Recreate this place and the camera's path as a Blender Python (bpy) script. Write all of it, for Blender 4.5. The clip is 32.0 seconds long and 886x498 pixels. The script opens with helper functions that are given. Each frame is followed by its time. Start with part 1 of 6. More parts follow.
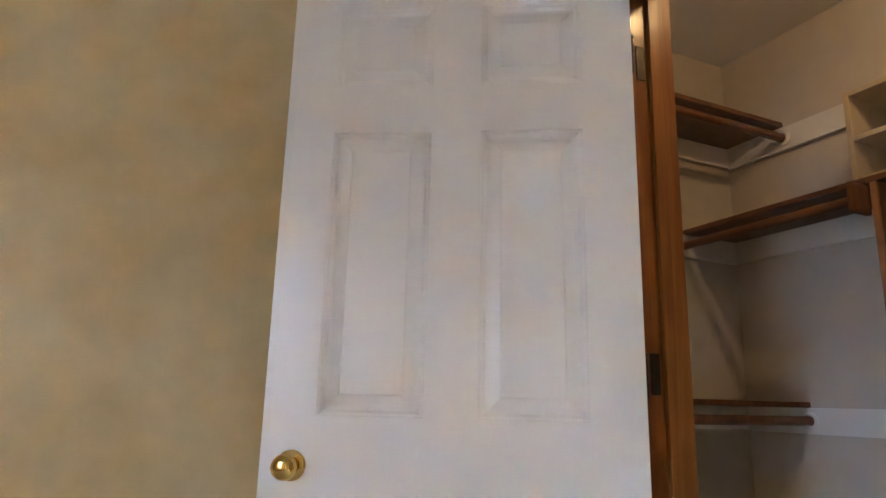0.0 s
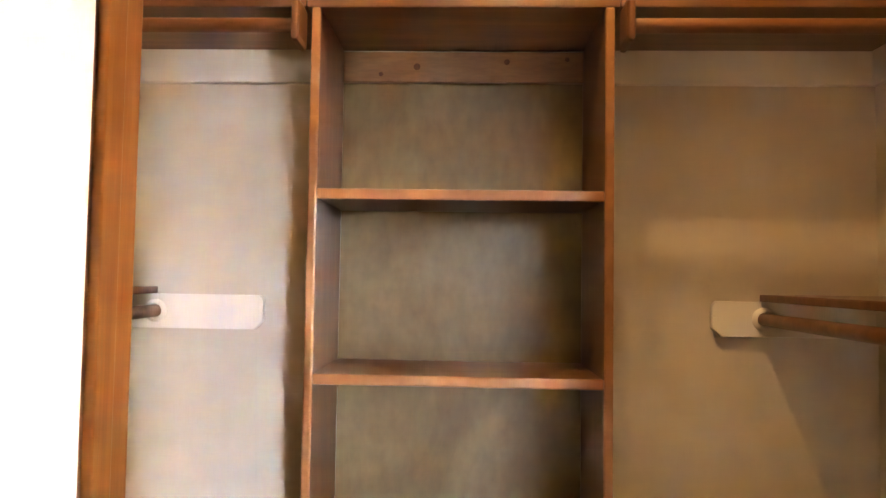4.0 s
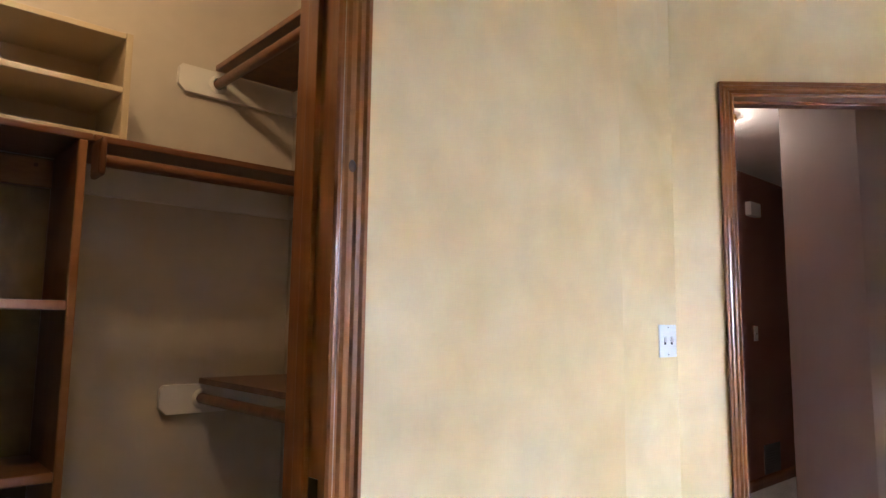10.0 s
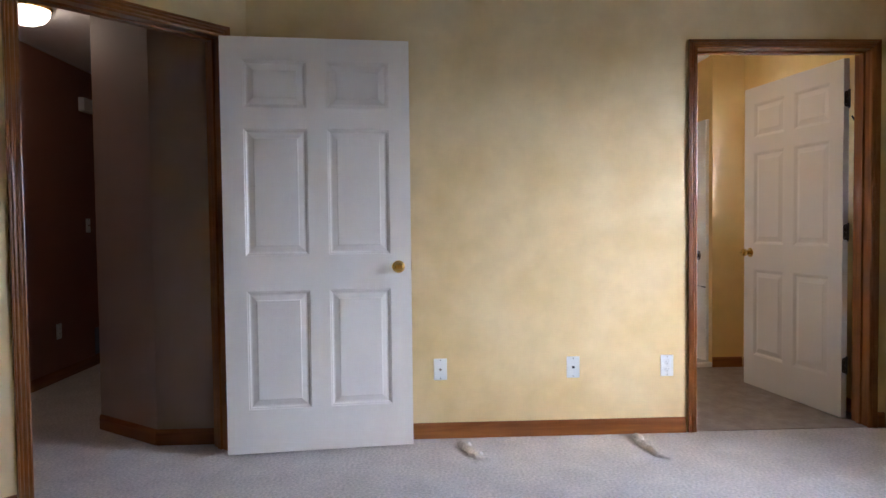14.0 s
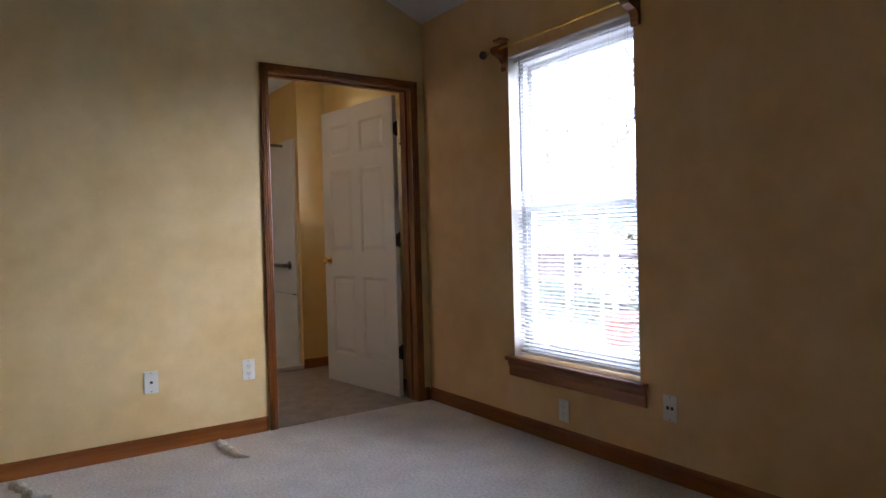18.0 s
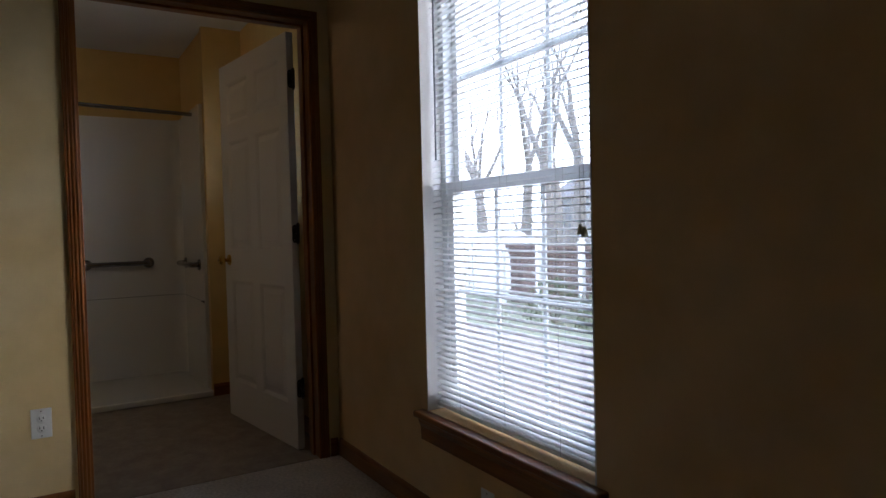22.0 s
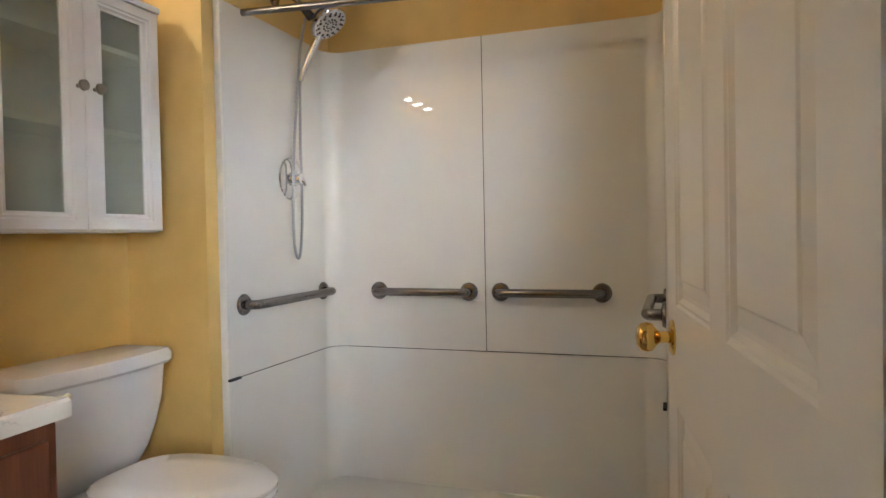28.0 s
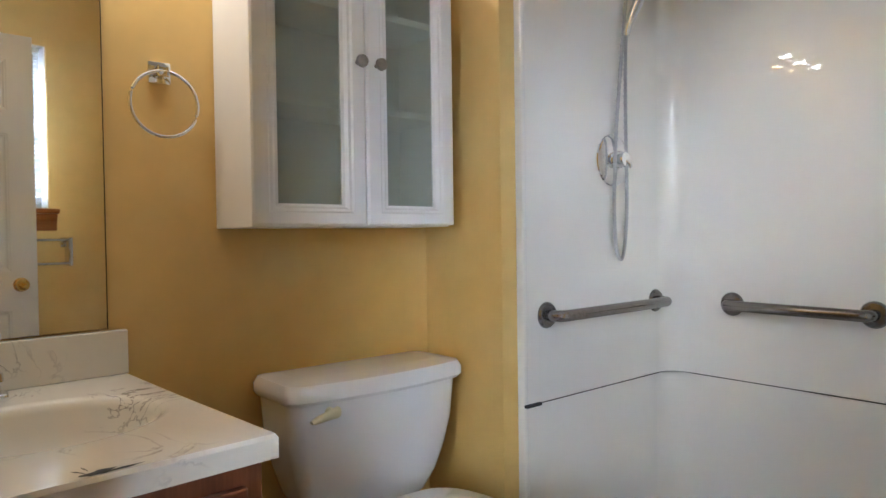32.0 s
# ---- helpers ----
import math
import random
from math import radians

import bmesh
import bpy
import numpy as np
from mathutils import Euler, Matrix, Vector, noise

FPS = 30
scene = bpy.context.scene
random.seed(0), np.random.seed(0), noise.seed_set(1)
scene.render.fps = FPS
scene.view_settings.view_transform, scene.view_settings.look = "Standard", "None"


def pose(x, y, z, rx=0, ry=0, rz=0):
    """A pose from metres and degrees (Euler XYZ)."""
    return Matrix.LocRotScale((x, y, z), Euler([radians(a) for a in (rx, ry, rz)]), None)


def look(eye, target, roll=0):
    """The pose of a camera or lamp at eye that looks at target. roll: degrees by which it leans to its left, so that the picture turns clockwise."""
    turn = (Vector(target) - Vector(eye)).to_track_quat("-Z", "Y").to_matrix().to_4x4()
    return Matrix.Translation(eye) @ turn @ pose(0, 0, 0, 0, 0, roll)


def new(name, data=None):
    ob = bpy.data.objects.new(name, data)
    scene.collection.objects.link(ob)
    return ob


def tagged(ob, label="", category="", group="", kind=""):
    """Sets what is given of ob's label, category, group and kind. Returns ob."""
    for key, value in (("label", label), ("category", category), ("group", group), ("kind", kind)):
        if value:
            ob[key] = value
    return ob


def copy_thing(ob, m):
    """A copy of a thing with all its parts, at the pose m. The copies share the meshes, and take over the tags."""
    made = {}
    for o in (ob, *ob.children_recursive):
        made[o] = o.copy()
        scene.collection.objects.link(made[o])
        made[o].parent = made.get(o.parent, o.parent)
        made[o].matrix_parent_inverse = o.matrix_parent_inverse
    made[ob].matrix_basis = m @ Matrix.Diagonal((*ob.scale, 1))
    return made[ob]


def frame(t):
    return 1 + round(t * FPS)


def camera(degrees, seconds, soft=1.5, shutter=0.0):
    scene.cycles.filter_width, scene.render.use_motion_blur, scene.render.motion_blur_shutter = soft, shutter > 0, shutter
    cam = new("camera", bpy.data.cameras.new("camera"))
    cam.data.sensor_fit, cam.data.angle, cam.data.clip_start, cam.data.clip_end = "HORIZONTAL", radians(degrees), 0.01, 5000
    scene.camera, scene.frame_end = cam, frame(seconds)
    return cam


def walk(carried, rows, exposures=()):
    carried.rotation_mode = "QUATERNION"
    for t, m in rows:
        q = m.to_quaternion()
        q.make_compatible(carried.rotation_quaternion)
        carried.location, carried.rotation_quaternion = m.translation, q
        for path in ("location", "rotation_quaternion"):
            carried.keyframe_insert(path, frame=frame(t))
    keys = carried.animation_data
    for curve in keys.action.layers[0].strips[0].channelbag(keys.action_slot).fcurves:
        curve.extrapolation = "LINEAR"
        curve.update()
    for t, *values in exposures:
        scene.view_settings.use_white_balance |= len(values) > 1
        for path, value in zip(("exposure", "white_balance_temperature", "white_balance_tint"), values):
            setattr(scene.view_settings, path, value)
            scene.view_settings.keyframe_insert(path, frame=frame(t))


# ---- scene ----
cam = camera(68.0, 32.0)
PATH = [
    (0, (0.645, 0.588, 1.001), (-1.121, 1.411, 1.453), 1.4),
    (0.5, (0.464, 0.638, 0.99), (-1.184, 1.682, 1.429), 1.3),
    (1, (0.33, 0.671, 1.005), (-1.119, 1.98, 1.435), 1.2),
    (1.5, (0.169, 0.689, 1.059), (-1.011, 2.241, 1.506), 1.3),
    (2, (0.098, 0.838, 1.062), (-0.923, 2.48, 1.572), 1.3),
    (2.5, (0.082, 0.927, 1.062), (-0.731, 2.673, 1.6), 1.2),
    (3, (0.032, 0.973, 1.056), (-0.455, 2.85, 1.544), 1.1),
    (3.5, (-0.07, 1.034, 1.052), (-0.28, 2.999, 1.357), 1.0),
    (4, (-0.137, 1.071, 1.062), (-0.211, 3.068, 1.15), 0.9),
    (4.5, (-0.091, 1.13, 1.06), (-0.05, 3.129, 1.098), 0.8),
    (6.5, (-0.104, 1.349, 1.095), (0.409, 3.281, 1.153), 1.0),
    (7, (-0.111, 1.305, 1.116), (0.537, 3.196, 1.188), 1.0),
    (7.5, (-0.125, 1.164, 1.159), (0.599, 3.026, 1.255), 0.7),
    (8, (-0.13, 1.076, 1.183), (0.632, 2.921, 1.302), 0.7),
    (8.5, (-0.145, 1.025, 1.173), (0.7, 2.833, 1.311), 0.8),
    (9, (-0.17, 0.944, 1.186), (0.86, 2.652, 1.349), 0.8),
    (9.5, (-0.194, 0.833, 1.207), (0.999, 2.427, 1.4), 0.8),
    (10, (-0.236, 0.693, 1.207), (1.094, 2.169, 1.437), 0.7),
    (10.5, (-0.266, 0.626, 1.187), (1.229, 1.93, 1.443), 0.6),
    (11, (-0.314, 0.645, 1.19), (1.394, 1.654, 1.447), 0.9),
    (11.5, (-0.353, 0.468, 1.112), (1.485, 1.2, 1.407), 0.1),
    (12, (-0.375, 0.416, 1.077), (1.578, 0.825, 1.218), -0.3),
    (12.5, (-0.395, 0.337, 1.093), (1.585, 0.618, 1.041), -0.5),
    (13, (-0.432, 0.258, 1.114), (1.557, 0.444, 1.013), -0.6),
    (13.5, (-0.462, 0.226, 1.134), (1.536, 0.273, 1.044), -0.6),
    (15.5, (-0.565, 0.147, 1.116), (1.379, -0.324, 1.083), -1.0),
    (16, (-0.586, 0.133, 1.11), (1.312, -0.497, 1.076), -1.1),
    (16.5, (-0.619, 0.096, 1.095), (1.229, -0.668, 1.064), -1.2),
    (17, (-0.637, 0.083, 1.102), (1.148, -0.819, 1.067), -1.3),
    (17.5, (-0.668, 0.047, 1.094), (1.049, -0.977, 1.058), -1.5),
    (18, (-0.7, 0.019, 1.09), (0.95, -1.111, 1.051), -1.5),
    (18.5, (-0.721, 0.006, 1.086), (0.843, -1.239, 1.043), -1.6),
    (19, (-0.75, -0.08, 1.062), (0.75, -1.402, 1.014), -1.7),
    (19.5, (-0.721, -0.247, 1.056), (0.72, -1.633, 0.997), -1.8),
    (20, (-0.644, -0.464, 1.083), (0.789, -1.857, 1.013), -1.9),
    (20.5, (-0.573, -0.677, 1.091), (0.87, -2.06, 1.017), -1.8),
    (21, (-0.482, -0.838, 1.103), (1.038, -2.135, 1.027), -1.9),
    (21.5, (-0.23, -1.006, 1.075), (1.404, -2.158, 1.016), -1.2),
    (22, (0.014, -1.186, 1.083), (1.723, -2.222, 1.019), -1.4),
    (22.5, (0.292, -1.4, 1.106), (2.092, -2.271, 1.041), -1.5),
    (23, (0.592, -1.535, 1.104), (2.451, -2.269, 1.045), -1.5),
    (23.5, (0.88, -1.679, 1.11), (2.774, -2.318, 1.05), -1.5),
    (24, (1.148, -1.829, 1.131), (3.09, -2.303, 1.079), -1.5),
    (24.5, (1.411, -1.879, 1.119), (3.387, -2.188, 1.071), -1.3),
    (26.5, (2.206, -2.001, 1.117), (4.199, -1.847, 1.077), -1.3),
    (27, (2.378, -2.034, 1.119), (4.358, -1.753, 1.084), -1.2),
    (27.5, (2.55, -2.115, 1.124), (4.479, -1.59, 1.091), -1.2),
    (28, (2.697, -2.102, 1.116), (4.587, -1.448, 1.076), -1.1),
    (28.5, (2.803, -2.087, 1.108), (4.671, -1.373, 1.057), -1.2),
    (29, (2.95, -2.075, 1.116), (4.768, -1.244, 1.06), -1.3),
    (29.5, (3.033, -2.066, 1.111), (4.768, -1.073, 1.06), -1.3),
    (30, (3.082, -2.026, 1.123), (4.746, -0.918, 1.069), -1.1),
    (30.5, (3.126, -1.992, 1.125), (4.711, -0.773, 1.073), -1.0),
    (31, (3.161, -1.976, 1.117), (4.642, -0.632, 1.068), -0.9),
    (31.5, (3.195, -1.955, 1.113), (4.576, -0.508, 1.072), -0.8),
    (32, (3.218, -1.939, 1.119), (4.5, -0.405, 1.08), -0.8),
]
EXPOSURES = [(0.0, 5.65, 5700, 17), (2.0, 5.75, 6400, 18), (3.0, 6.75, 6600, 18), (4.0, 7.7, 6700, 19), (7.0, 8.35, 5300, 18), (8.0, 8.1, 5700, 18), (9.0, 7.0, 5300, 20),
             (10.0, 6.2, 5200, 20), (11.0, 5.85, 5400, 21), (12.0, 5.25, 5400, 21), (13.0, 4.8, 5300, 20), (16.0, 4.4, 5600, 19), (17.5, 3.85, 5700, 19), (19.0, 3.35, 5800, 18),
             (21.0, 2.6, 5900, 16), (22.5, 1.75, 5900, 13), (23.0, 1.6, 5900, 12), (23.5, 2.1, 6500, 16), (24.0, 2.5, 7200, 19), (24.5, 4.05, 7300, 19), (26.5, 4.75, 5450, 11), (28.0, 4.6, 5750, 10), (32.0, 4.6, 5300, 9)]
walk(cam, [(t, look(eye, target, roll)) for t, eye, target, roll in PATH], EXPOSURES)

# ---- plan, in metres ----
XB, YS = 2.983, -2.376                 # bedroom: east wall, window wall
YN, YN2, XJ = 1.62, 1.92, 1.21         # closet wall, recessed wall beside it, the step between
XW = -1.75                             # bedroom: west wall
EAVE, PITCH = 2.50, 0.42               # low side of the vault, and its slope
YR = -0.23                             # ridge line
CORNER, ANG_END = (2.03, 1.92), (2.983, 1.06)  # the angled wall with the hall door
CX0, CX1, CY0, CY1, CH = -1.23, 0.912, 1.742, 2.79, 2.46   # closet: side walls, front, back wall, ceiling
CD0, CD1 = -0.484, 0.345               # closet doorway
BD0, BD1 = -2.268, -1.312              # bathroom doorway, along the east wall
BX0, BX1, BY1, BH = 3.103, 5.42, -0.285, 2.44    # bathroom: west and east wall, north wall, ceiling
DOOR_H = 2.06
WT = 0.12                              # thickness of inner walls
WX0, WX1, WZ0, WZ1 = 1.243, 2.112, 0.410, 2.075  # bedroom window
SX0, SY0, SY1, SEAM, STOP = 4.61, -2.09, -0.648, 0.627, 1.946   # shower: front, sides, panel seam, top

# ---- world and light ----
world = bpy.data.worlds.new("world")
scene.world = world
world.use_nodes = True
wn = world.node_tree.nodes
sky = wn.new("ShaderNodeTexSky")
sky.sky_type = "NISHITA"
sky.sun_disc = False
sky.sun_elevation = radians(24)
sky.sun_rotation = radians(221)
sky.air_density, sky.dust_density, sky.ozone_density = 1.6, 4.0, 1.0
soften = wn.new("ShaderNodeMix")
soften.data_type = "RGBA"
soften.inputs[0].default_value = 0.75
soften.inputs[7].default_value = (12.8, 14.4, 17.0, 1)
world.node_tree.links.new(sky.outputs[0], soften.inputs[6])
world.node_tree.links.new(soften.outputs[2], wn["Background"].inputs[0])
wn["Background"].inputs[1].default_value = 0.145


def lamp(name, kind, place, power, color, size=0.1, aim=None, size_y=None, angle=None):
    d = bpy.data.lights.new(name, kind)
    d.energy, d.color = power, color
    ob = new(name, d)
    if kind == "AREA":
        d.size = size
        if size_y:
            d.shape, d.size_y = "RECTANGLE", size_y
    elif kind == "POINT":
        d.shadow_soft_size = size
    else:
        d.angle = radians(angle)
    ob.matrix_world = look(place, aim) if aim else pose(*place)
    return ob


lamp("sun", "SUN", (-12, -17, 9.4), 0.42, (0.97, 0.97, 0.98), aim=(1.7, -2.4, 1.2), angle=60)
lamp("closet_bulb", "POINT", (0.04, 2.06, 2.34), 0.14, (1.0, 0.63, 0.23), 0.035)
lamp("hall_bulb", "POINT", (3.46, 2.43, 2.30), 0.055, (1.0, 0.72, 0.45), 0.06)
for i in range(3):
    lamp("vanity_bulb", "POINT", (3.36 + 0.19 * i, BY1 - 0.12, 2.07), 0.075, (1.0, 0.93, 0.83), 0.006)


# ---- materials ----
def material(name, base, rough=0.5, metal=0.0, vary=0.0, scale=6.0, fine=0.0, fine_scale=120.0, bump=0.0, bump_scale=80.0,
             stretch=(1, 1, 1), second=None, coat=0.0, spec=0.5, per_piece=0.0, wave=False, coat_rough=0.12):
    """Principled surface with mottling at two scales and fine relief."""
    m = bpy.data.materials.new(name)
    m.use_nodes = True
    t = m.node_tree
    n, l = t.nodes, t.links
    b = n["Principled BSDF"]
    b.inputs["Roughness"].default_value = rough
    b.inputs["Metallic"].default_value = metal
    b.inputs["Coat Weight"].default_value = coat
    b.inputs["Coat Roughness"].default_value = coat_rough
    b.inputs["Specular IOR Level"].default_value = spec
    b.inputs["Base Color"].default_value = (*base, 1)
    co = n.new("ShaderNodeTexCoord")
    mp = n.new("ShaderNodeMapping")
    mp.inputs["Scale"].default_value = stretch
    l.new(co.outputs["Object"], mp.inputs["Vector"])
    last = None
    if vary > 0 or second:
        big = n.new("ShaderNodeTexNoise")
        big.inputs["Scale"].default_value = scale
        big.inputs["Detail"].default_value = 6
        big.inputs["Distortion"].default_value = 1.2 if wave else 0.3
        l.new(mp.outputs[0], big.inputs["Vector"])
        ramp = n.new("ShaderNodeValToRGB")
        e = ramp.color_ramp.elements
        e[0].position, e[1].position = 0.33, 0.67
        other = second or tuple(min(1, c * (1 + vary)) for c in base)
        own = base if second else tuple(c * (1 - vary) for c in base)
        e[0].color, e[1].color = (*own, 1), (*other, 1)
        l.new(big.outputs["Fac"], ramp.inputs["Fac"])
        last = ramp.outputs["Color"]
    if fine > 0:
        small = n.new("ShaderNodeTexNoise")
        small.inputs["Scale"].default_value = fine_scale
        small.inputs["Detail"].default_value = 3
        l.new(mp.outputs[0], small.inputs["Vector"])
        mix = n.new("ShaderNodeMix")
        mix.data_type, mix.blend_type = "RGBA", "MULTIPLY"
        mix.inputs[0].default_value = 1
        r2 = n.new("ShaderNodeMapRange")
        r2.inputs[1].default_value, r2.inputs[2].default_value = 0.3, 0.7
        r2.inputs[3].default_value, r2.inputs[4].default_value = 1 - fine, 1 + fine * 0.4
        l.new(small.outputs["Fac"], r2.inputs[0])
        if last:
            l.new(last, mix.inputs[6])
        else:
            mix.inputs[6].default_value = (*base, 1)
        l.new(r2.outputs[0], mix.inputs[7])
        last = mix.outputs[2]
    if per_piece > 0:
        info = n.new("ShaderNodeObjectInfo")
        mr = n.new("ShaderNodeMapRange")
        mr.inputs[3].default_value, mr.inputs[4].default_value = 1 - per_piece, 1 + per_piece
        l.new(info.outputs["Random"], mr.inputs[0])
        mul = n.new("ShaderNodeMix")
        mul.data_type, mul.blend_type = "RGBA", "MULTIPLY"
        mul.inputs[0].default_value = 1
        if last:
            l.new(last, mul.inputs[6])
        else:
            mul.inputs[6].default_value = (*base, 1)
        l.new(mr.outputs[0], mul.inputs[7])
        last = mul.outputs[2]
    if last:
        l.new(last, b.inputs["Base Color"])
    if bump > 0:
        bn = n.new("ShaderNodeTexNoise")
        bn.inputs["Scale"].default_value = bump_scale
        bn.inputs["Detail"].default_value = 4
        l.new(mp.outputs[0], bn.inputs["Vector"])
        bu = n.new("ShaderNodeBump")
        bu.inputs["Strength"].default_value = bump
        bu.inputs["Distance"].default_value = 0.004
        l.new(bn.outputs["Fac"], bu.inputs["Height"])
        l.new(bu.outputs[0], b.inputs["Normal"])
    return m


M = {}
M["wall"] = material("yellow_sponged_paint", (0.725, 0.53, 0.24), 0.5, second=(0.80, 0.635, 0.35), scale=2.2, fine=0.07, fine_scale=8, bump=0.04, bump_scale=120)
# redder, slightly darker copy of the yellow wall colour, for the window wall
M["wall_redder"] = material("redder_sponged_yellow", (0.71, 0.44, 0.185), 0.5, second=(0.78, 0.53, 0.265), scale=2.2, fine=0.07, fine_scale=8, bump=0.04, bump_scale=120)
M["bath_wall"] = material("ochre_paint", (0.71, 0.455, 0.125), 0.45, second=(0.785, 0.56, 0.215), scale=1.3, fine=0.05, fine_scale=10, bump=0.05, bump_scale=120)
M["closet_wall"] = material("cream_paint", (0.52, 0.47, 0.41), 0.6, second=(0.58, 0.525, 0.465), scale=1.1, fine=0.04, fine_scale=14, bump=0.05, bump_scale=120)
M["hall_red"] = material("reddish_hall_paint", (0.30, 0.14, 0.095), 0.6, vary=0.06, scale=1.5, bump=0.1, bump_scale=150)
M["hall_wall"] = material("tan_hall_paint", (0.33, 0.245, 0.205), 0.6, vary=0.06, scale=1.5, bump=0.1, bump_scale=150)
M["ceiling"] = material("white_textured_ceiling", (0.78, 0.78, 0.79), 0.9, vary=0.03, scale=3, bump=0.8, bump_scale=55)
M["carpet"] = material("beige_cut_pile_carpet", (0.70, 0.65, 0.60), 1.0, vary=0.07, scale=5.0, fine=0.24, fine_scale=75, bump=0.7, bump_scale=110, spec=0.1)
M["vinyl"] = material("mottled_vinyl_floor", (0.30, 0.235, 0.18), 0.45, second=(0.41, 0.34, 0.27), scale=9, fine=0.12, fine_scale=45, bump=0.06, bump_scale=60)
M["door"] = material("white_door_paint", (0.80, 0.755, 0.675), 0.30, vary=0.008, scale=2, bump=0.02, bump_scale=40, stretch=(5, 5, 0.5))
M["white"] = material("white_enamel", (0.80, 0.79, 0.78), 0.35, vary=0.02, scale=4, bump=0.05, bump_scale=90)
M["flat_white"] = material("white_wall_board_paint", (0.74, 0.72, 0.70), 0.5, vary=0.02, scale=3, bump=0.08, bump_scale=120)
M["trim"] = material("stained_trim_wood", (0.21, 0.066, 0.0135), 0.28, second=(0.33, 0.122, 0.027), scale=3.2, stretch=(7, 7, 0.45), fine=0.12, fine_scale=20, bump=0.05, bump_scale=60, coat=0.4, spec=0.3, wave=True)
M["trim_h"] = material("stained_trim_wood_level", (0.21, 0.066, 0.0135), 0.28, second=(0.33, 0.122, 0.027), scale=3.2, stretch=(0.45, 7, 7), fine=0.12, fine_scale=20, bump=0.05, bump_scale=60, coat=0.4, spec=0.3, wave=True)
M["trim_y"] = material("stained_trim_wood_across", (0.21, 0.066, 0.0135), 0.28, second=(0.33, 0.122, 0.027), scale=3.2, stretch=(7, 0.45, 7), fine=0.12, fine_scale=20, bump=0.05, bump_scale=60, coat=0.4, spec=0.3, wave=True)
M["unit"] = material("stained_closet_pine", (0.095, 0.032, 0.010), 0.33, second=(0.168, 0.064, 0.021), scale=3, stretch=(6, 6, 0.5), fine=0.2, fine_scale=26, bump=0.06, bump_scale=60, coat=0.25, wave=True)
M["unit_h"] = material("stained_closet_pine_level", (0.095, 0.032, 0.010), 0.33, second=(0.168, 0.064, 0.021), scale=3, stretch=(0.5, 6, 6), fine=0.2, fine_scale=26, bump=0.06, bump_scale=60, coat=0.25, wave=True)
M["edge"] = material("light_stained_front_edge", (0.24, 0.10, 0.034), 0.3, second=(0.32, 0.15, 0.058), scale=4, stretch=(1, 6, 1), fine=0.15, fine_scale=30, coat=0.2)
M["ply"] = material("stained_plywood_back", (0.135, 0.090, 0.036), 0.4, second=(0.215, 0.155, 0.066), scale=2.2, stretch=(1.6, 3, 0.9), fine=0.14, fine_scale=22, bump=0.03, coat=0.15, wave=True)
M["pine"] = material("knotty_pine_board", (0.21, 0.10, 0.038), 0.4, second=(0.28, 0.15, 0.06), scale=2.4, stretch=(1, 6, 6), fine=0.15, fine_scale=30, wave=True)
M["knot"] = material("dark_pine_knot", (0.10, 0.035, 0.012), 0.45, vary=0.3, scale=60)
M["raw"] = material("painted_cream_board", (0.46, 0.37, 0.24), 0.5, vary=0.05, scale=3, bump=0.05)
M["brass"] = material("polished_brass", (0.80, 0.54, 0.15), 0.09, 1.0, vary=0.05, scale=30)
M["chrome"] = material("chrome", (0.78, 0.79, 0.80), 0.07, 1.0)
M["steel"] = material("brushed_steel", (0.27, 0.25, 0.235), 0.22, 1.0, fine=0.2, fine_scale=60, stretch=(1, 6, 1))
M["hose"] = material("ribbed_grey_metal", (0.42, 0.42, 0.42), 0.28, 1.0)
M["nickel"] = material("worn_nickel", (0.28, 0.25, 0.21), 0.28, 1.0, fine=0.15, fine_scale=80)
M["bronze"] = material("dark_bronze", (0.05, 0.038, 0.03), 0.42, 0.7, vary=0.2, scale=30)
M["surround"] = material("white_fibreglass", (0.80, 0.77, 0.70), 0.6, vary=0.015, scale=2, bump=0.006, bump_scale=9, coat=1.0, coat_rough=0.006, spec=0.08)
M["porcelain"] = material("white_porcelain", (0.80, 0.79, 0.78), 0.10, vary=0.01, scale=3, coat=0.4)
M["ivory"] = material("ivory_plastic", (0.72, 0.66, 0.42), 0.3)
M["plate"] = material("white_plastic_plate", (0.80, 0.80, 0.78), 0.35)
M["slot"] = material("dark_slot", (0.02, 0.02, 0.02), 0.6)
M["vinyl_frame"] = material("white_vinyl_window", (0.80, 0.81, 0.82), 0.35, vary=0.01, scale=5)
M["vanity"] = material("dark_cherry_vanity_wood", (0.13, 0.042, 0.02), 0.35, second=(0.20, 0.07, 0.03), scale=3, stretch=(6, 6, 0.5), fine=0.2, fine_scale=26, coat=0.3, wave=True)
M["rubber"] = material("black_gap_filler", (0.015, 0.015, 0.015), 0.7)
M["cord"] = material("blind_cord", (0.55, 0.55, 0.53), 0.7)
M["wand"] = material("grey_plastic_wand", (0.16, 0.17, 0.18), 0.3)


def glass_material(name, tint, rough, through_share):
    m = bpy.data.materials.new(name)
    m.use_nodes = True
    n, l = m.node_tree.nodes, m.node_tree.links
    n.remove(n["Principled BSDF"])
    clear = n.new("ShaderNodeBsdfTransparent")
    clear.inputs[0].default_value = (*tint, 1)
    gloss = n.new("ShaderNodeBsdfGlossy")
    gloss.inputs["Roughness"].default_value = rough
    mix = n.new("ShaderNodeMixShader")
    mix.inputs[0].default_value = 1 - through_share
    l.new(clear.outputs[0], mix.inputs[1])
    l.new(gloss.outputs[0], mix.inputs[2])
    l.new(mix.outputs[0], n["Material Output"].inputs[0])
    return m


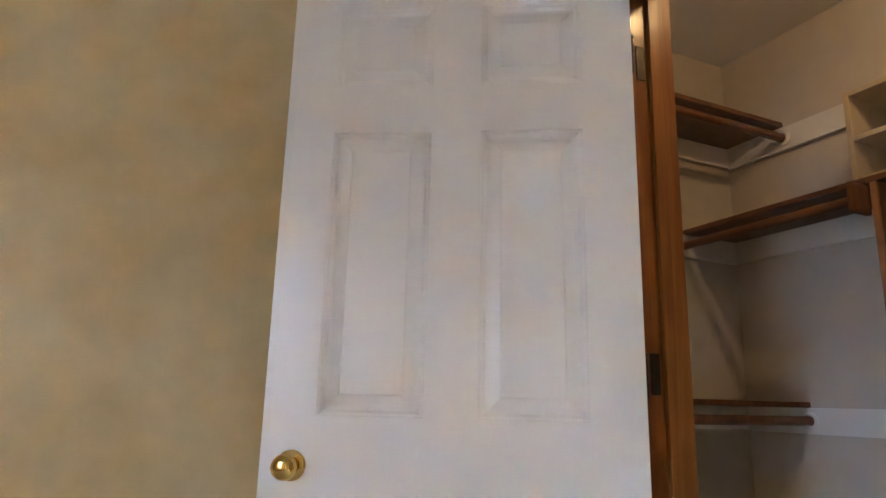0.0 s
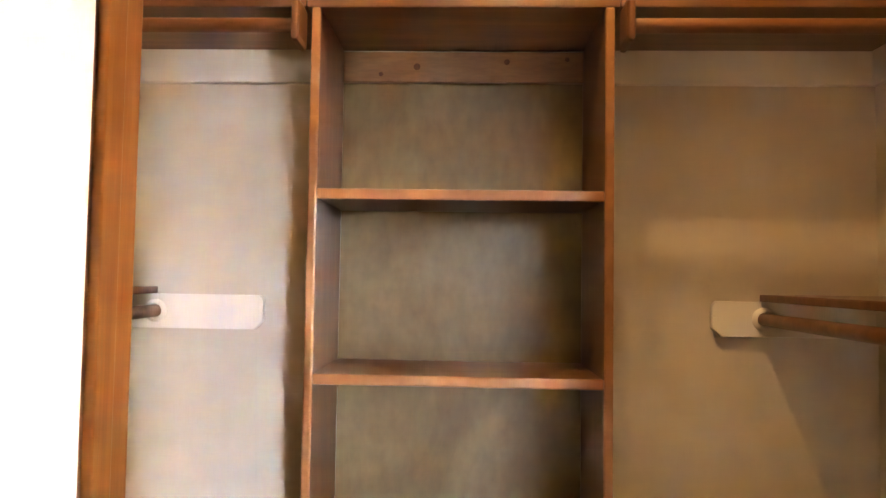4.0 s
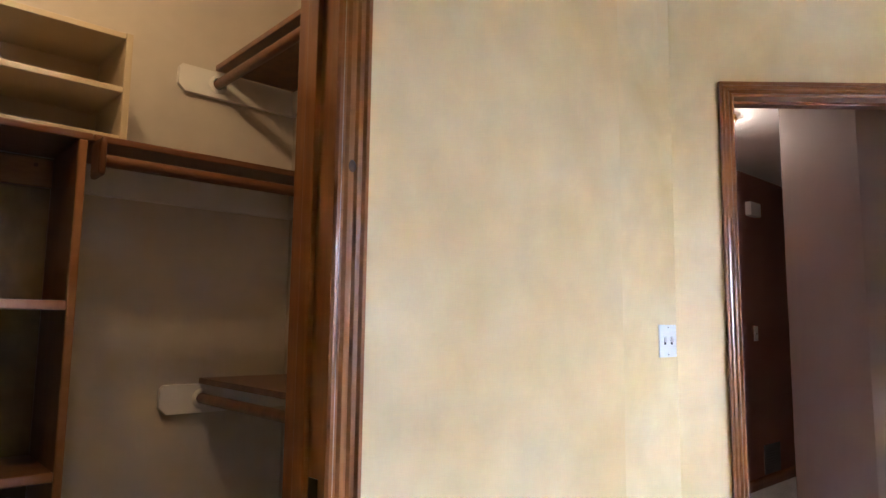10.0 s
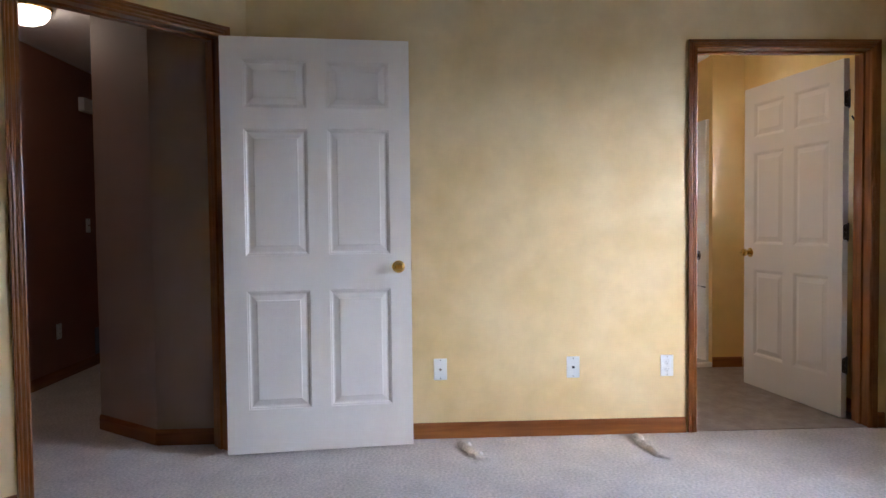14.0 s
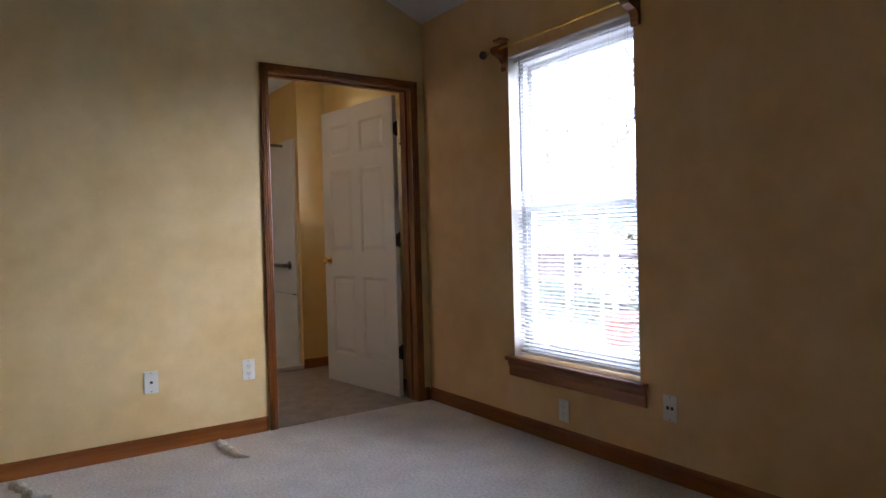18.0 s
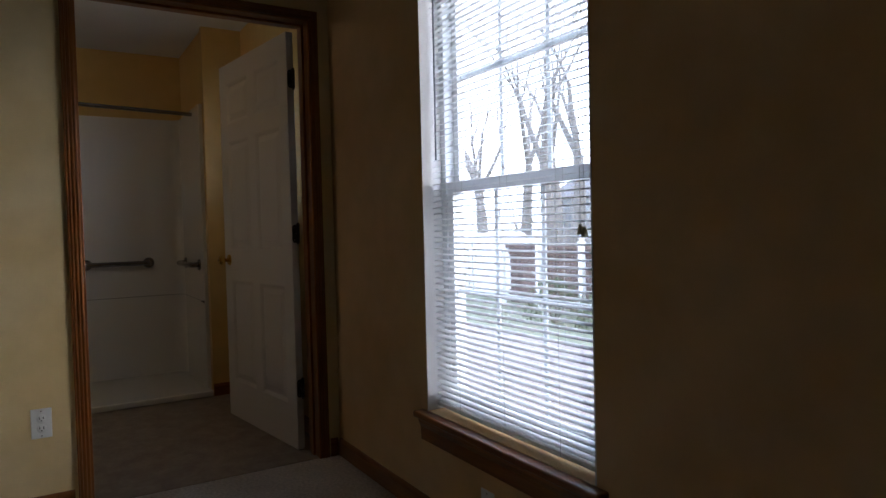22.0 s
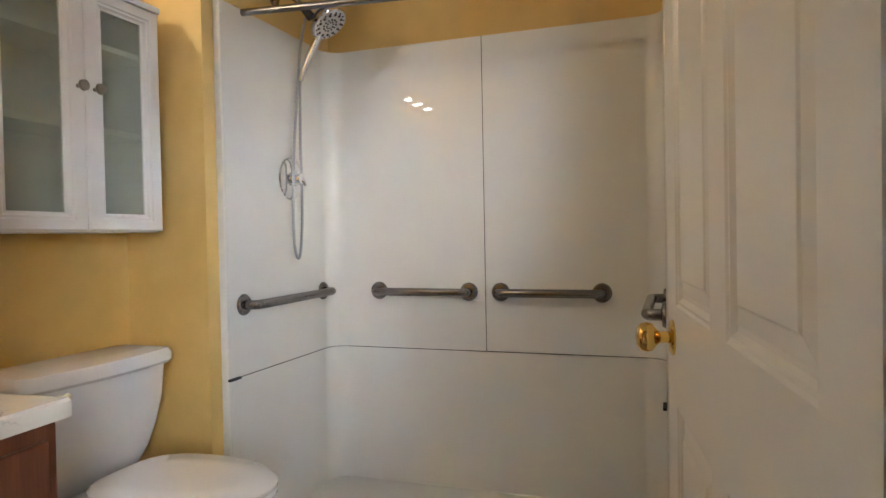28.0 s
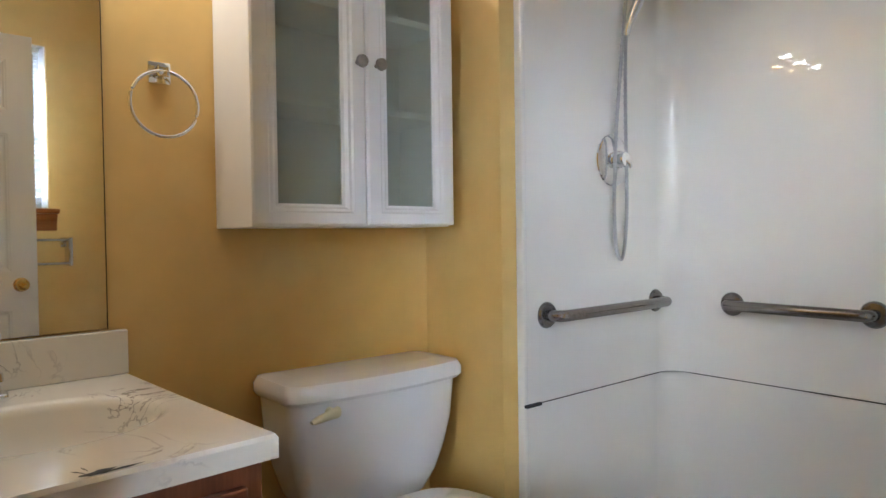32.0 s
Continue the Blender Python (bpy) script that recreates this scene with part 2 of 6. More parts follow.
# tint set to darken the view out; shadowless panes let daylight in undimmed
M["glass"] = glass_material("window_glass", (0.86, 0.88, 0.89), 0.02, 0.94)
M["frost"] = material("frosted_grey_green_glass", (0.50, 0.52, 0.43), 0.30, vary=0.03, scale=3)
fn, fl = M["frost"].node_tree.nodes, M["frost"].node_tree.links
see = fn.new("ShaderNodeBsdfTransparent")
see.inputs[0].default_value = (0.92, 0.95, 0.91, 1)
fmix = fn.new("ShaderNodeMixShader")
fmix.inputs[0].default_value = 0.76
fl.new(fn["Principled BSDF"].outputs[0], fmix.inputs[1])
fl.new(see.outputs[0], fmix.inputs[2])
fl.new(fmix.outputs[0], fn["Material Output"].inputs[0])


def thin_plastic(name, base, share, per_piece=0.0):
    """Thin white plastic that lets some daylight through."""
    m = material(name, base, 0.4, per_piece=per_piece)
    n, l = m.node_tree.nodes, m.node_tree.links
    tr = n.new("ShaderNodeBsdfTranslucent")
    tr.inputs[0].default_value = (*base, 1)
    mix = n.new("ShaderNodeMixShader")
    mix.inputs[0].default_value = share
    l.new(n["Principled BSDF"].outputs[0], mix.inputs[1])
    l.new(tr.outputs[0], mix.inputs[2])
    l.new(mix.outputs[0], n["Material Output"].inputs[0])
    return m


M["blind"] = thin_plastic("white_blind_slat", (0.84, 0.84, 0.83), 0.40, 0.03)
M["muntin"] = thin_plastic("white_muntin", (0.82, 0.83, 0.84), 0.40)
M["mirror"] = material("silvered_mirror", (0.86, 0.87, 0.86), 0.015, 1.0)


def marble():
    m = material("cultured_marble", (0.76, 0.72, 0.64), 0.18, second=(0.80, 0.77, 0.70), scale=4, coat=0.4)
    n, l = m.node_tree.nodes, m.node_tree.links
    b = n["Principled BSDF"]
    src = b.inputs["Base Color"].links[0].from_socket
    co = n.new("ShaderNodeTexCoord")
    warp = n.new("ShaderNodeTexNoise")
    warp.inputs["Scale"].default_value, warp.inputs["Detail"].default_value = 5.5, 8
    warp.inputs["Distortion"].default_value = 2.5
    l.new(co.outputs["Object"], warp.inputs["Vector"])
    ramp = n.new("ShaderNodeValToRGB")
    e = ramp.color_ramp.elements
    e[0].position, e[0].color = 0.478, (0, 0, 0, 1)
    e[1].position, e[1].color = 0.5, (1, 1, 1, 1)
    e2 = ramp.color_ramp.elements.new(0.522)
    e2.color = (0, 0, 0, 1)
    l.new(warp.outputs["Fac"], ramp.inputs["Fac"])
    patch = n.new("ShaderNodeTexNoise")
    patch.inputs["Scale"].default_value = 4.0
    l.new(co.outputs["Object"], patch.inputs["Vector"])
    pr = n.new("ShaderNodeMapRange")
    pr.inputs[1].default_value, pr.inputs[2].default_value = 0.55, 0.68
    l.new(patch.outputs["Fac"], pr.inputs[0])
    mu = n.new("ShaderNodeMath")
    mu.operation = "MULTIPLY"
    l.new(ramp.outputs[0], mu.inputs[0])
    l.new(pr.outputs[0], mu.inputs[1])
    mix = n.new("ShaderNodeMix")
    mix.data_type = "RGBA"
    l.new(mu.outputs[0], mix.inputs[0])
    l.new(src, mix.inputs[6])
    mix.inputs[7].default_value = (0.16, 0.13, 0.12, 1)
    l.new(mix.outputs[2], b.inputs["Base Color"])
    return m


M["marble"] = marble()


def glow(name, color, strength):
    m = bpy.data.materials.new(name)
    m.use_nodes = True
    b = m.node_tree.nodes["Principled BSDF"]
    b.inputs["Base Color"].default_value = (0.8, 0.75, 0.65, 1)
    b.inputs["Emission Color"].default_value = (*color, 1)
    b.inputs["Emission Strength"].default_value = strength
    return m


M["lit_glass"] = glow("lit_lamp_glass", (1.0, 0.78, 0.5), 0.35)
M["lit_bulb"] = glow("lit_bulb_glass", (1.0, 0.90, 0.76), 4.5)
M["warm_bulb"] = glow("lit_warm_bulb_glass", (1.0, 0.65, 0.32), 0.2)
M["bark"] = material("grey_bark", (0.17, 0.15, 0.135), 0.9, vary=0.3, scale=14, stretch=(3, 3, 0.6), bump=0.6, bump_scale=20)
M["grass"] = material("winter_grass", (0.12, 0.13, 0.085), 1.0, second=(0.18, 0.175, 0.12), scale=1.2, fine=0.3, fine_scale=60, bump=0.8, bump_scale=40)
M["patio"] = material("brick_tinted_patio", (0.20, 0.165, 0.155), 0.9, vary=0.12, scale=1.5, fine=0.1, fine_scale=60, bump=0.2)
M["fence_wood"] = material("dark_weathered_fence", (0.11, 0.075, 0.065), 0.85, vary=0.25, scale=5, stretch=(4, 4, 0.5), bump=0.2, per_piece=0.12)
M["fence_white"] = material("white_vinyl_fence", (0.70, 0.70, 0.70), 0.4, per_piece=0.03)
M["terracotta"] = material("terracotta", (0.20, 0.085, 0.065), 0.8, vary=0.12, scale=8)
M["shrub"] = material("grey_green_leaf", (0.09, 0.11, 0.06), 0.8, per_piece=0.2)
M["siding"] = material("pale_house_siding", (0.25, 0.25, 0.26), 0.7, vary=0.04, scale=1)
M["roof"] = material("grey_roof_shingle", (0.12, 0.11, 0.11), 0.9, vary=0.15, scale=8)
M["dark_glass"] = material("dark_far_window", (0.05, 0.06, 0.07), 0.15)


# ---- building helpers ----
def link_mesh(name, bm, mat, smooth=False):
    me = bpy.data.meshes.new(name)
    bm.normal_update()
    bm.to_mesh(me)
    bm.free()
    for m in (mat if isinstance(mat, (list, tuple)) else [mat]):
        me.materials.append(m)
    if smooth:
        me.polygons.foreach_set("use_smooth", [True] * len(me.polygons))
        me.set_sharp_from_angle(angle=radians(38))
    return new(name, me)


def part(name, bm, mat, parent=None, label="", smooth=False):
    ob = link_mesh(name, bm, mat, smooth)
    if parent:
        ob.parent = parent
    if label:
        ob["label"] = label
    return ob


def thing(name, place, label, category, group="", kind="", rz=0.0):
    ob = new(name)
    ob.empty_display_size = 0.05
    ob.matrix_basis = pose(*place, 0, 0, rz)
    return tagged(ob, label, category, group, kind)


def box(bm, x0, x1, y0, y1, z0, z1, bevel=0.0, seg=2, m=None):
    vs = [bm.verts.new((x, y, z)) for x in (x0, x1) for y in (y0, y1) for z in (z0, z1)]
    fs = [bm.faces.new([vs[i] for i in f]) for f in ((0, 1, 3, 2), (4, 6, 7, 5), (0, 4, 5, 1), (2, 3, 7, 6), (0, 2, 6, 4), (1, 5, 7, 3))]
    if bevel:
        r = bmesh.ops.bevel(bm, geom=list({e for f in fs for e in f.edges}), offset=bevel, segments=seg, affect="EDGES", profile=0.6)
        vs = r["verts"]
    if m is not None:
        bmesh.ops.transform(bm, matrix=m, verts=[v for v in vs if v.is_valid])
    return bm


def boxm(*a, **k):
    return box(bmesh.new(), *a, **k)


def prism(outline, z0, z1, bevel=0.0, seg=2):
    """A solid with the given outline in x and y."""
    bm = bmesh.new()
    low = [bm.verts.new((x, y, z0)) for x, y in outline]
    top = [bm.verts.new((x, y, z1)) for x, y in outline]
    n = len(outline)
    bm.faces.new(low[::-1])
    bm.faces.new(top)
    for i in range(n):
        bm.faces.new((low[i], low[(i + 1) % n], top[(i + 1) % n], top[i]))
    bmesh.ops.recalc_face_normals(bm, faces=bm.faces)
    if bevel:
        bmesh.ops.bevel(bm, geom=[e for e in bm.edges], offset=bevel, segments=seg, affect="EDGES", profile=0.6)
    return bm


def turned(bm, profile, m=None, seg=24):
    """A solid of revolution round z from pairs of radius and height."""
    rings = []
    vs = []
    for r, z in profile:
        if r < 1e-6:
            ring = [bm.verts.new((0, 0, z))]
        else:
            ring = [bm.verts.new((r * math.cos(2 * math.pi * i / seg), r * math.sin(2 * math.pi * i / seg), z)) for i in range(seg)]
        rings.append(ring)
        vs += ring
    for a, c in zip(rings, rings[1:]):
        for i in range(seg):
            j = (i + 1) % seg
            if len(a) == 1 and len(c) == 1:
                continue
            if len(a) == 1:
                bm.faces.new((a[0], c[j], c[i]))
            elif len(c) == 1:
                bm.faces.new((a[i], a[j], c[0]))
            else:
                bm.faces.new((a[i], a[j], c[j], c[i]))
    for ring, flip in ((rings[0], True), (rings[-1], False)):
        if len(ring) > 1:
            bm.faces.new(ring[::-1] if flip else ring)
    if m is not None:
        bmesh.ops.transform(bm, matrix=m, verts=vs)
    return bm


def tube(bm, pts, r, seg=12, closed=False):
    """A round tube through points."""
    pts = [Vector(p) for p in pts]
    n = len(pts)
    rings = []
    up = Vector((0, 0, 1))
    for i, p in enumerate(pts):
        a = pts[(i - 1) % n] if (i or closed) else p
        c = pts[(i + 1) % n] if (i < n - 1 or closed) else p
        d = (c - a).normalized()
        ref = up if abs(d.z) < 0.95 else Vector((1, 0, 0))
        if i and not closed:
            ref = rings_ref
        s = d.cross(ref).normalized()
        u = s.cross(d).normalized()
        rings_ref = u
        rr = r[i] if isinstance(r, (list, tuple)) else r
        rings.append([bm.verts.new(p + rr * (math.cos(2 * math.pi * k / seg) * s + math.sin(2 * math.pi * k / seg) * u)) for k in range(seg)])
    pairs = list(zip(rings, rings[1:])) + ([(rings[-1], rings[0])] if closed else [])
    for a, c in pairs:
        for k in range(seg):
            bm.faces.new((a[k], c[k], c[(k + 1) % seg], a[(k + 1) % seg]))
    if not closed:
        bm.faces.new(rings[0])
        bm.faces.new(rings[-1][::-1])
    bmesh.ops.recalc_face_normals(bm, faces=bm.faces)
    return bm


def arc_pts(c, r, a0, a1, n, axis="xz"):
    out = []
    for i in range(n + 1):
        a = radians(a0 + (a1 - a0) * i / n)
        p = [0, 0, 0]
        p["xyz".index(axis[0])] = r * math.cos(a)
        p["xyz".index(axis[1])] = r * math.sin(a)
        out.append(Vector(c) + Vector(p))
    return out


def loft(rings, cap=True):
    """A skin over rings of equally many points."""
    bm = bmesh.new()
    vr = [[bm.verts.new(p) for p in ring] for ring in rings]
    n = len(vr[0])
    for a, c in zip(vr, vr[1:]):
        for k in range(n):
            bm.faces.new((a[k], a[(k + 1) % n], c[(k + 1) % n], c[k]))
    if cap:
        bm.faces.new(vr[0][::-1])
        bm.faces.new(vr[-1])
    bmesh.ops.recalc_face_normals(bm, faces=bm.faces)
    return bm


def wall_with_holes(length, height, thick, holes, tops=None):
    """A wall along x from 0, its face at y = 0 and its back at y = thick, with openings (x0, x1, z0, z1). tops: pairs of x and height for a sloped top."""
    bm = bmesh.new()
    xs = sorted({0, length, *(h[0] for h in holes), *(h[1] for h in holes), *((p[0] for p in tops) if tops else ())})
    zs = sorted({0, height, *(h[2] for h in holes), *(h[3] for h in holes)})

    def top_at(x):
        if not tops:
            return height
        for (xa, za), (xc, zc) in zip(tops, tops[1:]):
            if xa <= x <= xc:
                return za + (zc - za) * (x - xa) / (xc - xa)
        return height
    cache = {}

    def v(x, y, z):
        if z == zs[-1]:
            z = top_at(x)
        k = (round(x, 5), round(y, 5), round(z, 5))
        if k not in cache:
            cache[k] = bm.verts.new(k)
        return cache[k]

    solid = {}
    for i in range(len(xs) - 1):
        for j in range(len(zs) - 1):
            cx, cz = (xs[i] + xs[i + 1]) / 2, (zs[j] + zs[j + 1]) / 2
            solid[i, j] = not any(h[0] < cx < h[1] and h[2] < cz < h[3] for h in holes)
    for (i, j), s in solid.items():
        if not s:
            continue
        x0, x1, z0, z1 = xs[i], xs[i + 1], zs[j], zs[j + 1]
        bm.faces.new((v(x0, 0, z0), v(x1, 0, z0), v(x1, 0, z1), v(x0, 0, z1)))
        bm.faces.new((v(x0, thick, z1), v(x1, thick, z1), v(x1, thick, z0), v(x0, thick, z0)))
        if not solid.get((i - 1, j)):
            bm.faces.new((v(x0, 0, z0), v(x0, 0, z1), v(x0, thick, z1), v(x0, thick, z0)))
        if not solid.get((i + 1, j)):
            bm.faces.new((v(x1, 0, z1), v(x1, 0, z0), v(x1, thick, z0), v(x1, thick, z1)))
        if not solid.get((i, j - 1)):
            bm.faces.new((v(x0, 0, z0), v(x0, thick, z0), v(x1, thick, z0), v(x1, 0, z0)))
        if not solid.get((i, j + 1)):
            bm.faces.new((v(x0, 0, z1), v(x1, 0, z1), v(x1, thick, z1), v(x0, thick, z1)))
    bmesh.ops.recalc_face_normals(bm, faces=bm.faces)
    return bm


def structure(name, bm, mat, label, category, m=None):
    ob = link_mesh(name, bm, mat)
    if m is not None:
        ob.matrix_basis = m
    return tagged(ob, label, category, kind="structure")

# ---- the setting ----
RIDGE = EAVE + PITCH * (YR - YS)


def vault(y):
    return EAVE + PITCH * (y - YS) if y < YR else RIDGE - (RIDGE - EAVE) * (y - YR) / (YN2 - YR)


CLEAR = 0.018   # casing and jamb stand in front of the rough opening
EXT = 0.16      # thickness of the outer wall

# floors
structure("floor", prism([(XW, YS), (XB, YS), (XB, ANG_END[1]), (CORNER[0], CORNER[1]), (CX0, CORNER[1]), (CX0, CY1), (XW, CY1)], -0.08, 0.0), M["carpet"],
          "worn beige cut-pile carpet with flattened patches", "carpet")
closet_floor = prism([(CX0, YN2), (CX1, YN2), (CX1, CY1), (CX0, CY1)], -0.08, 0.002)
structure("floor_closet", closet_floor, M["carpet"], "beige carpet inside the closet", "carpet")
structure("floor_bath", boxm(XB, BX1, YS, BY1, -0.08, 0.004), M["vinyl"], "mottled tan vinyl bathroom floor", "floor")
structure("floor_hall", prism([(2.0, 1.93), (2.99, 1.07), (7.0, 1.07), (7.0, 3.0), (2.0, 3.0)], -0.08, -0.001), M["carpet"], "beige hall carpet in dim light", "carpet")

# window wall, with the bedroom and the bathroom window
BWX0, BWX1, BWZ0, BWZ1 = 3.56, 4.14, 1.285, 2.09
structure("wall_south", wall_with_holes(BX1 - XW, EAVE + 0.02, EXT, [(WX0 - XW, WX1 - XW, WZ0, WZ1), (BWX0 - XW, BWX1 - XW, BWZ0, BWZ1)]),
          M["wall_redder"], "sponge-painted outer wall, redder than the other walls, with a tall window", "wall", Matrix.Translation((XW, YS, 0)) @ Matrix.Diagonal((1, -1, 1, 1)))
structure("bath_wall_south", wall_with_holes(BX1 - BX0, BH, 0.012, [(BWX0 - BX0, BWX1 - BX0, BWZ0, BWZ1)]), M["bath_wall"],
          "ochre painted bathroom wall with a small window", "wall", Matrix.Translation((BX0, YS + 0.012, 0)) @ Matrix.Diagonal((1, -1, 1, 1)))
# east wall of the bedroom, a gable
ly = ANG_END[1] - YS
structure("wall_east", wall_with_holes(ly, 3.0, WT - 0.012, [(BD0 - YS - CLEAR, BD1 - YS + CLEAR, 0, DOOR_H + CLEAR)],
          [(0, EAVE), (YR - YS, RIDGE), (ly, vault(ANG_END[1]))]), M["wall"],
          "yellow sponge-painted wall with the bathroom doorway", "wall", pose(XB, YS, 0, 0, 0, 90) @ Matrix.Diagonal((1, -1, 1, 1)))
structure("bath_wall_west", wall_with_holes(BY1 - YS, BH, 0.012, [(BD0 - YS - CLEAR, BD1 - YS + CLEAR, 0, DOOR_H + CLEAR)]), M["bath_wall"],
          "ochre painted bathroom wall round the doorway", "wall", pose(BX0 - 0.012, YS, 0, 0, 0, 90) @ Matrix.Diagonal((1, -1, 1, 1)))
# closet wall, the step beside it and the recessed wall
structure("wall_north", wall_with_holes(XJ - XW, vault(YN) + 0.01, CY0 - YN - 0.01, [(CD0 - XW - CLEAR, CD1 - XW + CLEAR, 0, DOOR_H + CLEAR)]), M["wall"],
          "yellow sponge-painted wall with the closet doorway", "wall", pose(XW, YN, 0))
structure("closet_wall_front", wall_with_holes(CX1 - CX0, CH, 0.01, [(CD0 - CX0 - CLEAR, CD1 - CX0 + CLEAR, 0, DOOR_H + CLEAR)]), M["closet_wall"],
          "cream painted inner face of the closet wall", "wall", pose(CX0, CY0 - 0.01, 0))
structure("wall_north_recess", boxm(XJ - 0.15, CORNER[0], YN2, YN2 + WT, 0, vault(YN2) + 0.01), M["wall"], "yellow sponge-painted recessed wall with a light switch", "wall")
structure("wall_step", boxm(XJ - 0.15, XJ - 0.002, CY0, YN2, 0, vault(YN)), M["wall"], "short yellow return of the closet wall", "wall")
# angled wall with the hall door
ADIR = Vector((ANG_END[0] - CORNER[0], ANG_END[1] - CORNER[1], 0))
ALEN = ADIR.length
AANG = math.degrees(math.atan2(ADIR.y, ADIR.x))
HD0, HD1, HDH = 0.238, 1.120, DOOR_H + 0.025
AM = pose(CORNER[0], CORNER[1], 0, 0, 0, AANG)
structure("wall_angled", wall_with_holes(ALEN, 2.9, WT - 0.012, [(HD0 - CLEAR, HD1 + CLEAR, 0, HDH + CLEAR)], [(0, EAVE), (ALEN, vault(ANG_END[1]))]), M["wall"],
          "yellow sponge-painted angled wall round the hall doorway", "wall", AM)
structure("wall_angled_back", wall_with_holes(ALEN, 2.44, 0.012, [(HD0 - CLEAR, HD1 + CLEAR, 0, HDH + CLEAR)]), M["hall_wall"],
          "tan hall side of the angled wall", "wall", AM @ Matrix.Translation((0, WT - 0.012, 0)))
# unseen fillers added behind the wall joints to stop daylight leaking in
structure("corner_filler", prism([(2.9845, 1.0590), (3.0905, 1.0590), (3.100, 1.140), (3.054, 1.1415)], 0, vault(ANG_END[1])), M["hall_wall"], "unseen filler closing the wedge behind the angled wall", "wall")
structure("corner_filler_north", prism([(2.0305, 1.9215), (2.103, 2.0015), (2.090, 2.041), (2.0305, 2.041)], 0, EAVE), M["hall_wall"], "unseen filler closing the wedge behind the angled wall", "wall")
structure("wall_west", boxm(XW - WT, XW, YS, YN, 0, 3.4), M["wall"], "yellow sponge-painted bedroom wall", "wall")
# vault
cm = bmesh.new()
for a, c in ((YS - 0.1, YR), (YR, YN2 + 0.16)):
    vs = [cm.verts.new((x, y, vault(y))) for x, y in ((XW - 0.1, a), (XB + 0.11, a), (XB + 0.11, c), (XW - 0.1, c))]
    us = [cm.verts.new((x, y, vault(y) + 0.1)) for x, y in ((XW - 0.1, a), (XB + 0.11, a), (XB + 0.11, c), (XW - 0.1, c))]
    cm.faces.new(vs[::-1])
    cm.faces.new(us)
    for i in range(4):
        cm.faces.new((vs[i], vs[(i + 1) % 4], us[(i + 1) % 4], us[i]))
bmesh.ops.recalc_face_normals(cm, faces=cm.faces)
structure("ceiling", cm, M["ceiling"], "white textured vaulted bedroom ceiling", "ceiling")
sof = prism([(YR, 2.66), (ANG_END[1] - 0.03, 2.66), (ANG_END[1] - 0.03, vault(ANG_END[1]) - 0.004), (YR, RIDGE - 0.004)], 0, 0.05)
structure("ceiling_drop", sof, M["ceiling"], "low white ceiling edge along the east wall", "ceiling",
          Matrix(((0, 0, 1, XB - 0.053), (1, 0, 0, 0), (0, 1, 0, 0), (0, 0, 0, 1))))

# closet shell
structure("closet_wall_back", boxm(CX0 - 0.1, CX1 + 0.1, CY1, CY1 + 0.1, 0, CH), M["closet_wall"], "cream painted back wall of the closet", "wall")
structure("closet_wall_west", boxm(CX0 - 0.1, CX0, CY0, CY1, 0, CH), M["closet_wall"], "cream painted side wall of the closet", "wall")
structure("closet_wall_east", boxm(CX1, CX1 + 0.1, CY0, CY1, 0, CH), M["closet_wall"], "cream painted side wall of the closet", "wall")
structure("closet_ceiling", boxm(CX0 - 0.1, CX1 + 0.1, CY0 - 0.01, CY1 + 0.1, CH, CH + 0.08), M["ceiling"], "white textured closet ceiling", "ceiling")

# bathroom shell
structure("bath_wall_north", boxm(BX0 - 0.01, BX1, BY1, BY1 + WT, 0, BH), M["bath_wall"], "ochre painted wall behind the toilet", "wall")
structure("bath_wall_east", boxm(BX1, BX1 + WT, YS, BY1 + WT, 0, BH), M["bath_wall"], "ochre painted wall above the shower", "wall")
STX = 4.530   # west face of the end walls beside the shower
structure("bath_wall_stub", prism([(STX, SY1 + 0.022), (SX0 - 0.020, SY1 + 0.022), (SX0 - 0.020, SY1 + 0.035), (BX1, SY1 + 0.035), (BX1, BY1), (STX, BY1)], 0, BH), M["bath_wall"], "ochre painted end wall beside the shower", "wall")
structure("bath_wall_stub_south", prism([(STX, YS + 0.012), (BX1, YS + 0.012), (BX1, SY0 - 0.035), (SX0 - 0.020, SY0 - 0.035), (SX0 - 0.020, SY0 - 0.022), (STX, SY0 - 0.022)], 0, BH), M["bath_wall"], "ochre painted end wall beside the shower", "wall")
structure("bath_ceiling", boxm(BX0 - 0.01, BX1, YS, BY1, BH, BH + 0.08), M["ceiling"], "white textured bathroom ceiling", "ceiling")

# hall shell: a corridor that runs east past an angled corner
C1, C2 = (2.985, 1.566), (3.30, 2.0)
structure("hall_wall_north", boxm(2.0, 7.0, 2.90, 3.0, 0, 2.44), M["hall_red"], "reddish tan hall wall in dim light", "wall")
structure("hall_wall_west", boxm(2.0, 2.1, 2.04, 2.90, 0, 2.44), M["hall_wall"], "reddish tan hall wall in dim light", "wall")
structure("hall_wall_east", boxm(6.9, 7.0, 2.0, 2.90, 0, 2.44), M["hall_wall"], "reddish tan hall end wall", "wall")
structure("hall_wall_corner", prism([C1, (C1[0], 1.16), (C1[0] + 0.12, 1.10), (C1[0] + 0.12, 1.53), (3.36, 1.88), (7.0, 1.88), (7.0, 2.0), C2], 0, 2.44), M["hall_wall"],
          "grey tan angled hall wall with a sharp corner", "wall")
structure("hall_ceiling", prism([(2.0, 2.05), (2.12, 1.95), (3.09, 1.10), (7.0, 1.10), (7.0, 3.0), (2.0, 3.0)], 2.44, 2.52), M["ceiling"], "white textured hall ceiling", "ceiling")


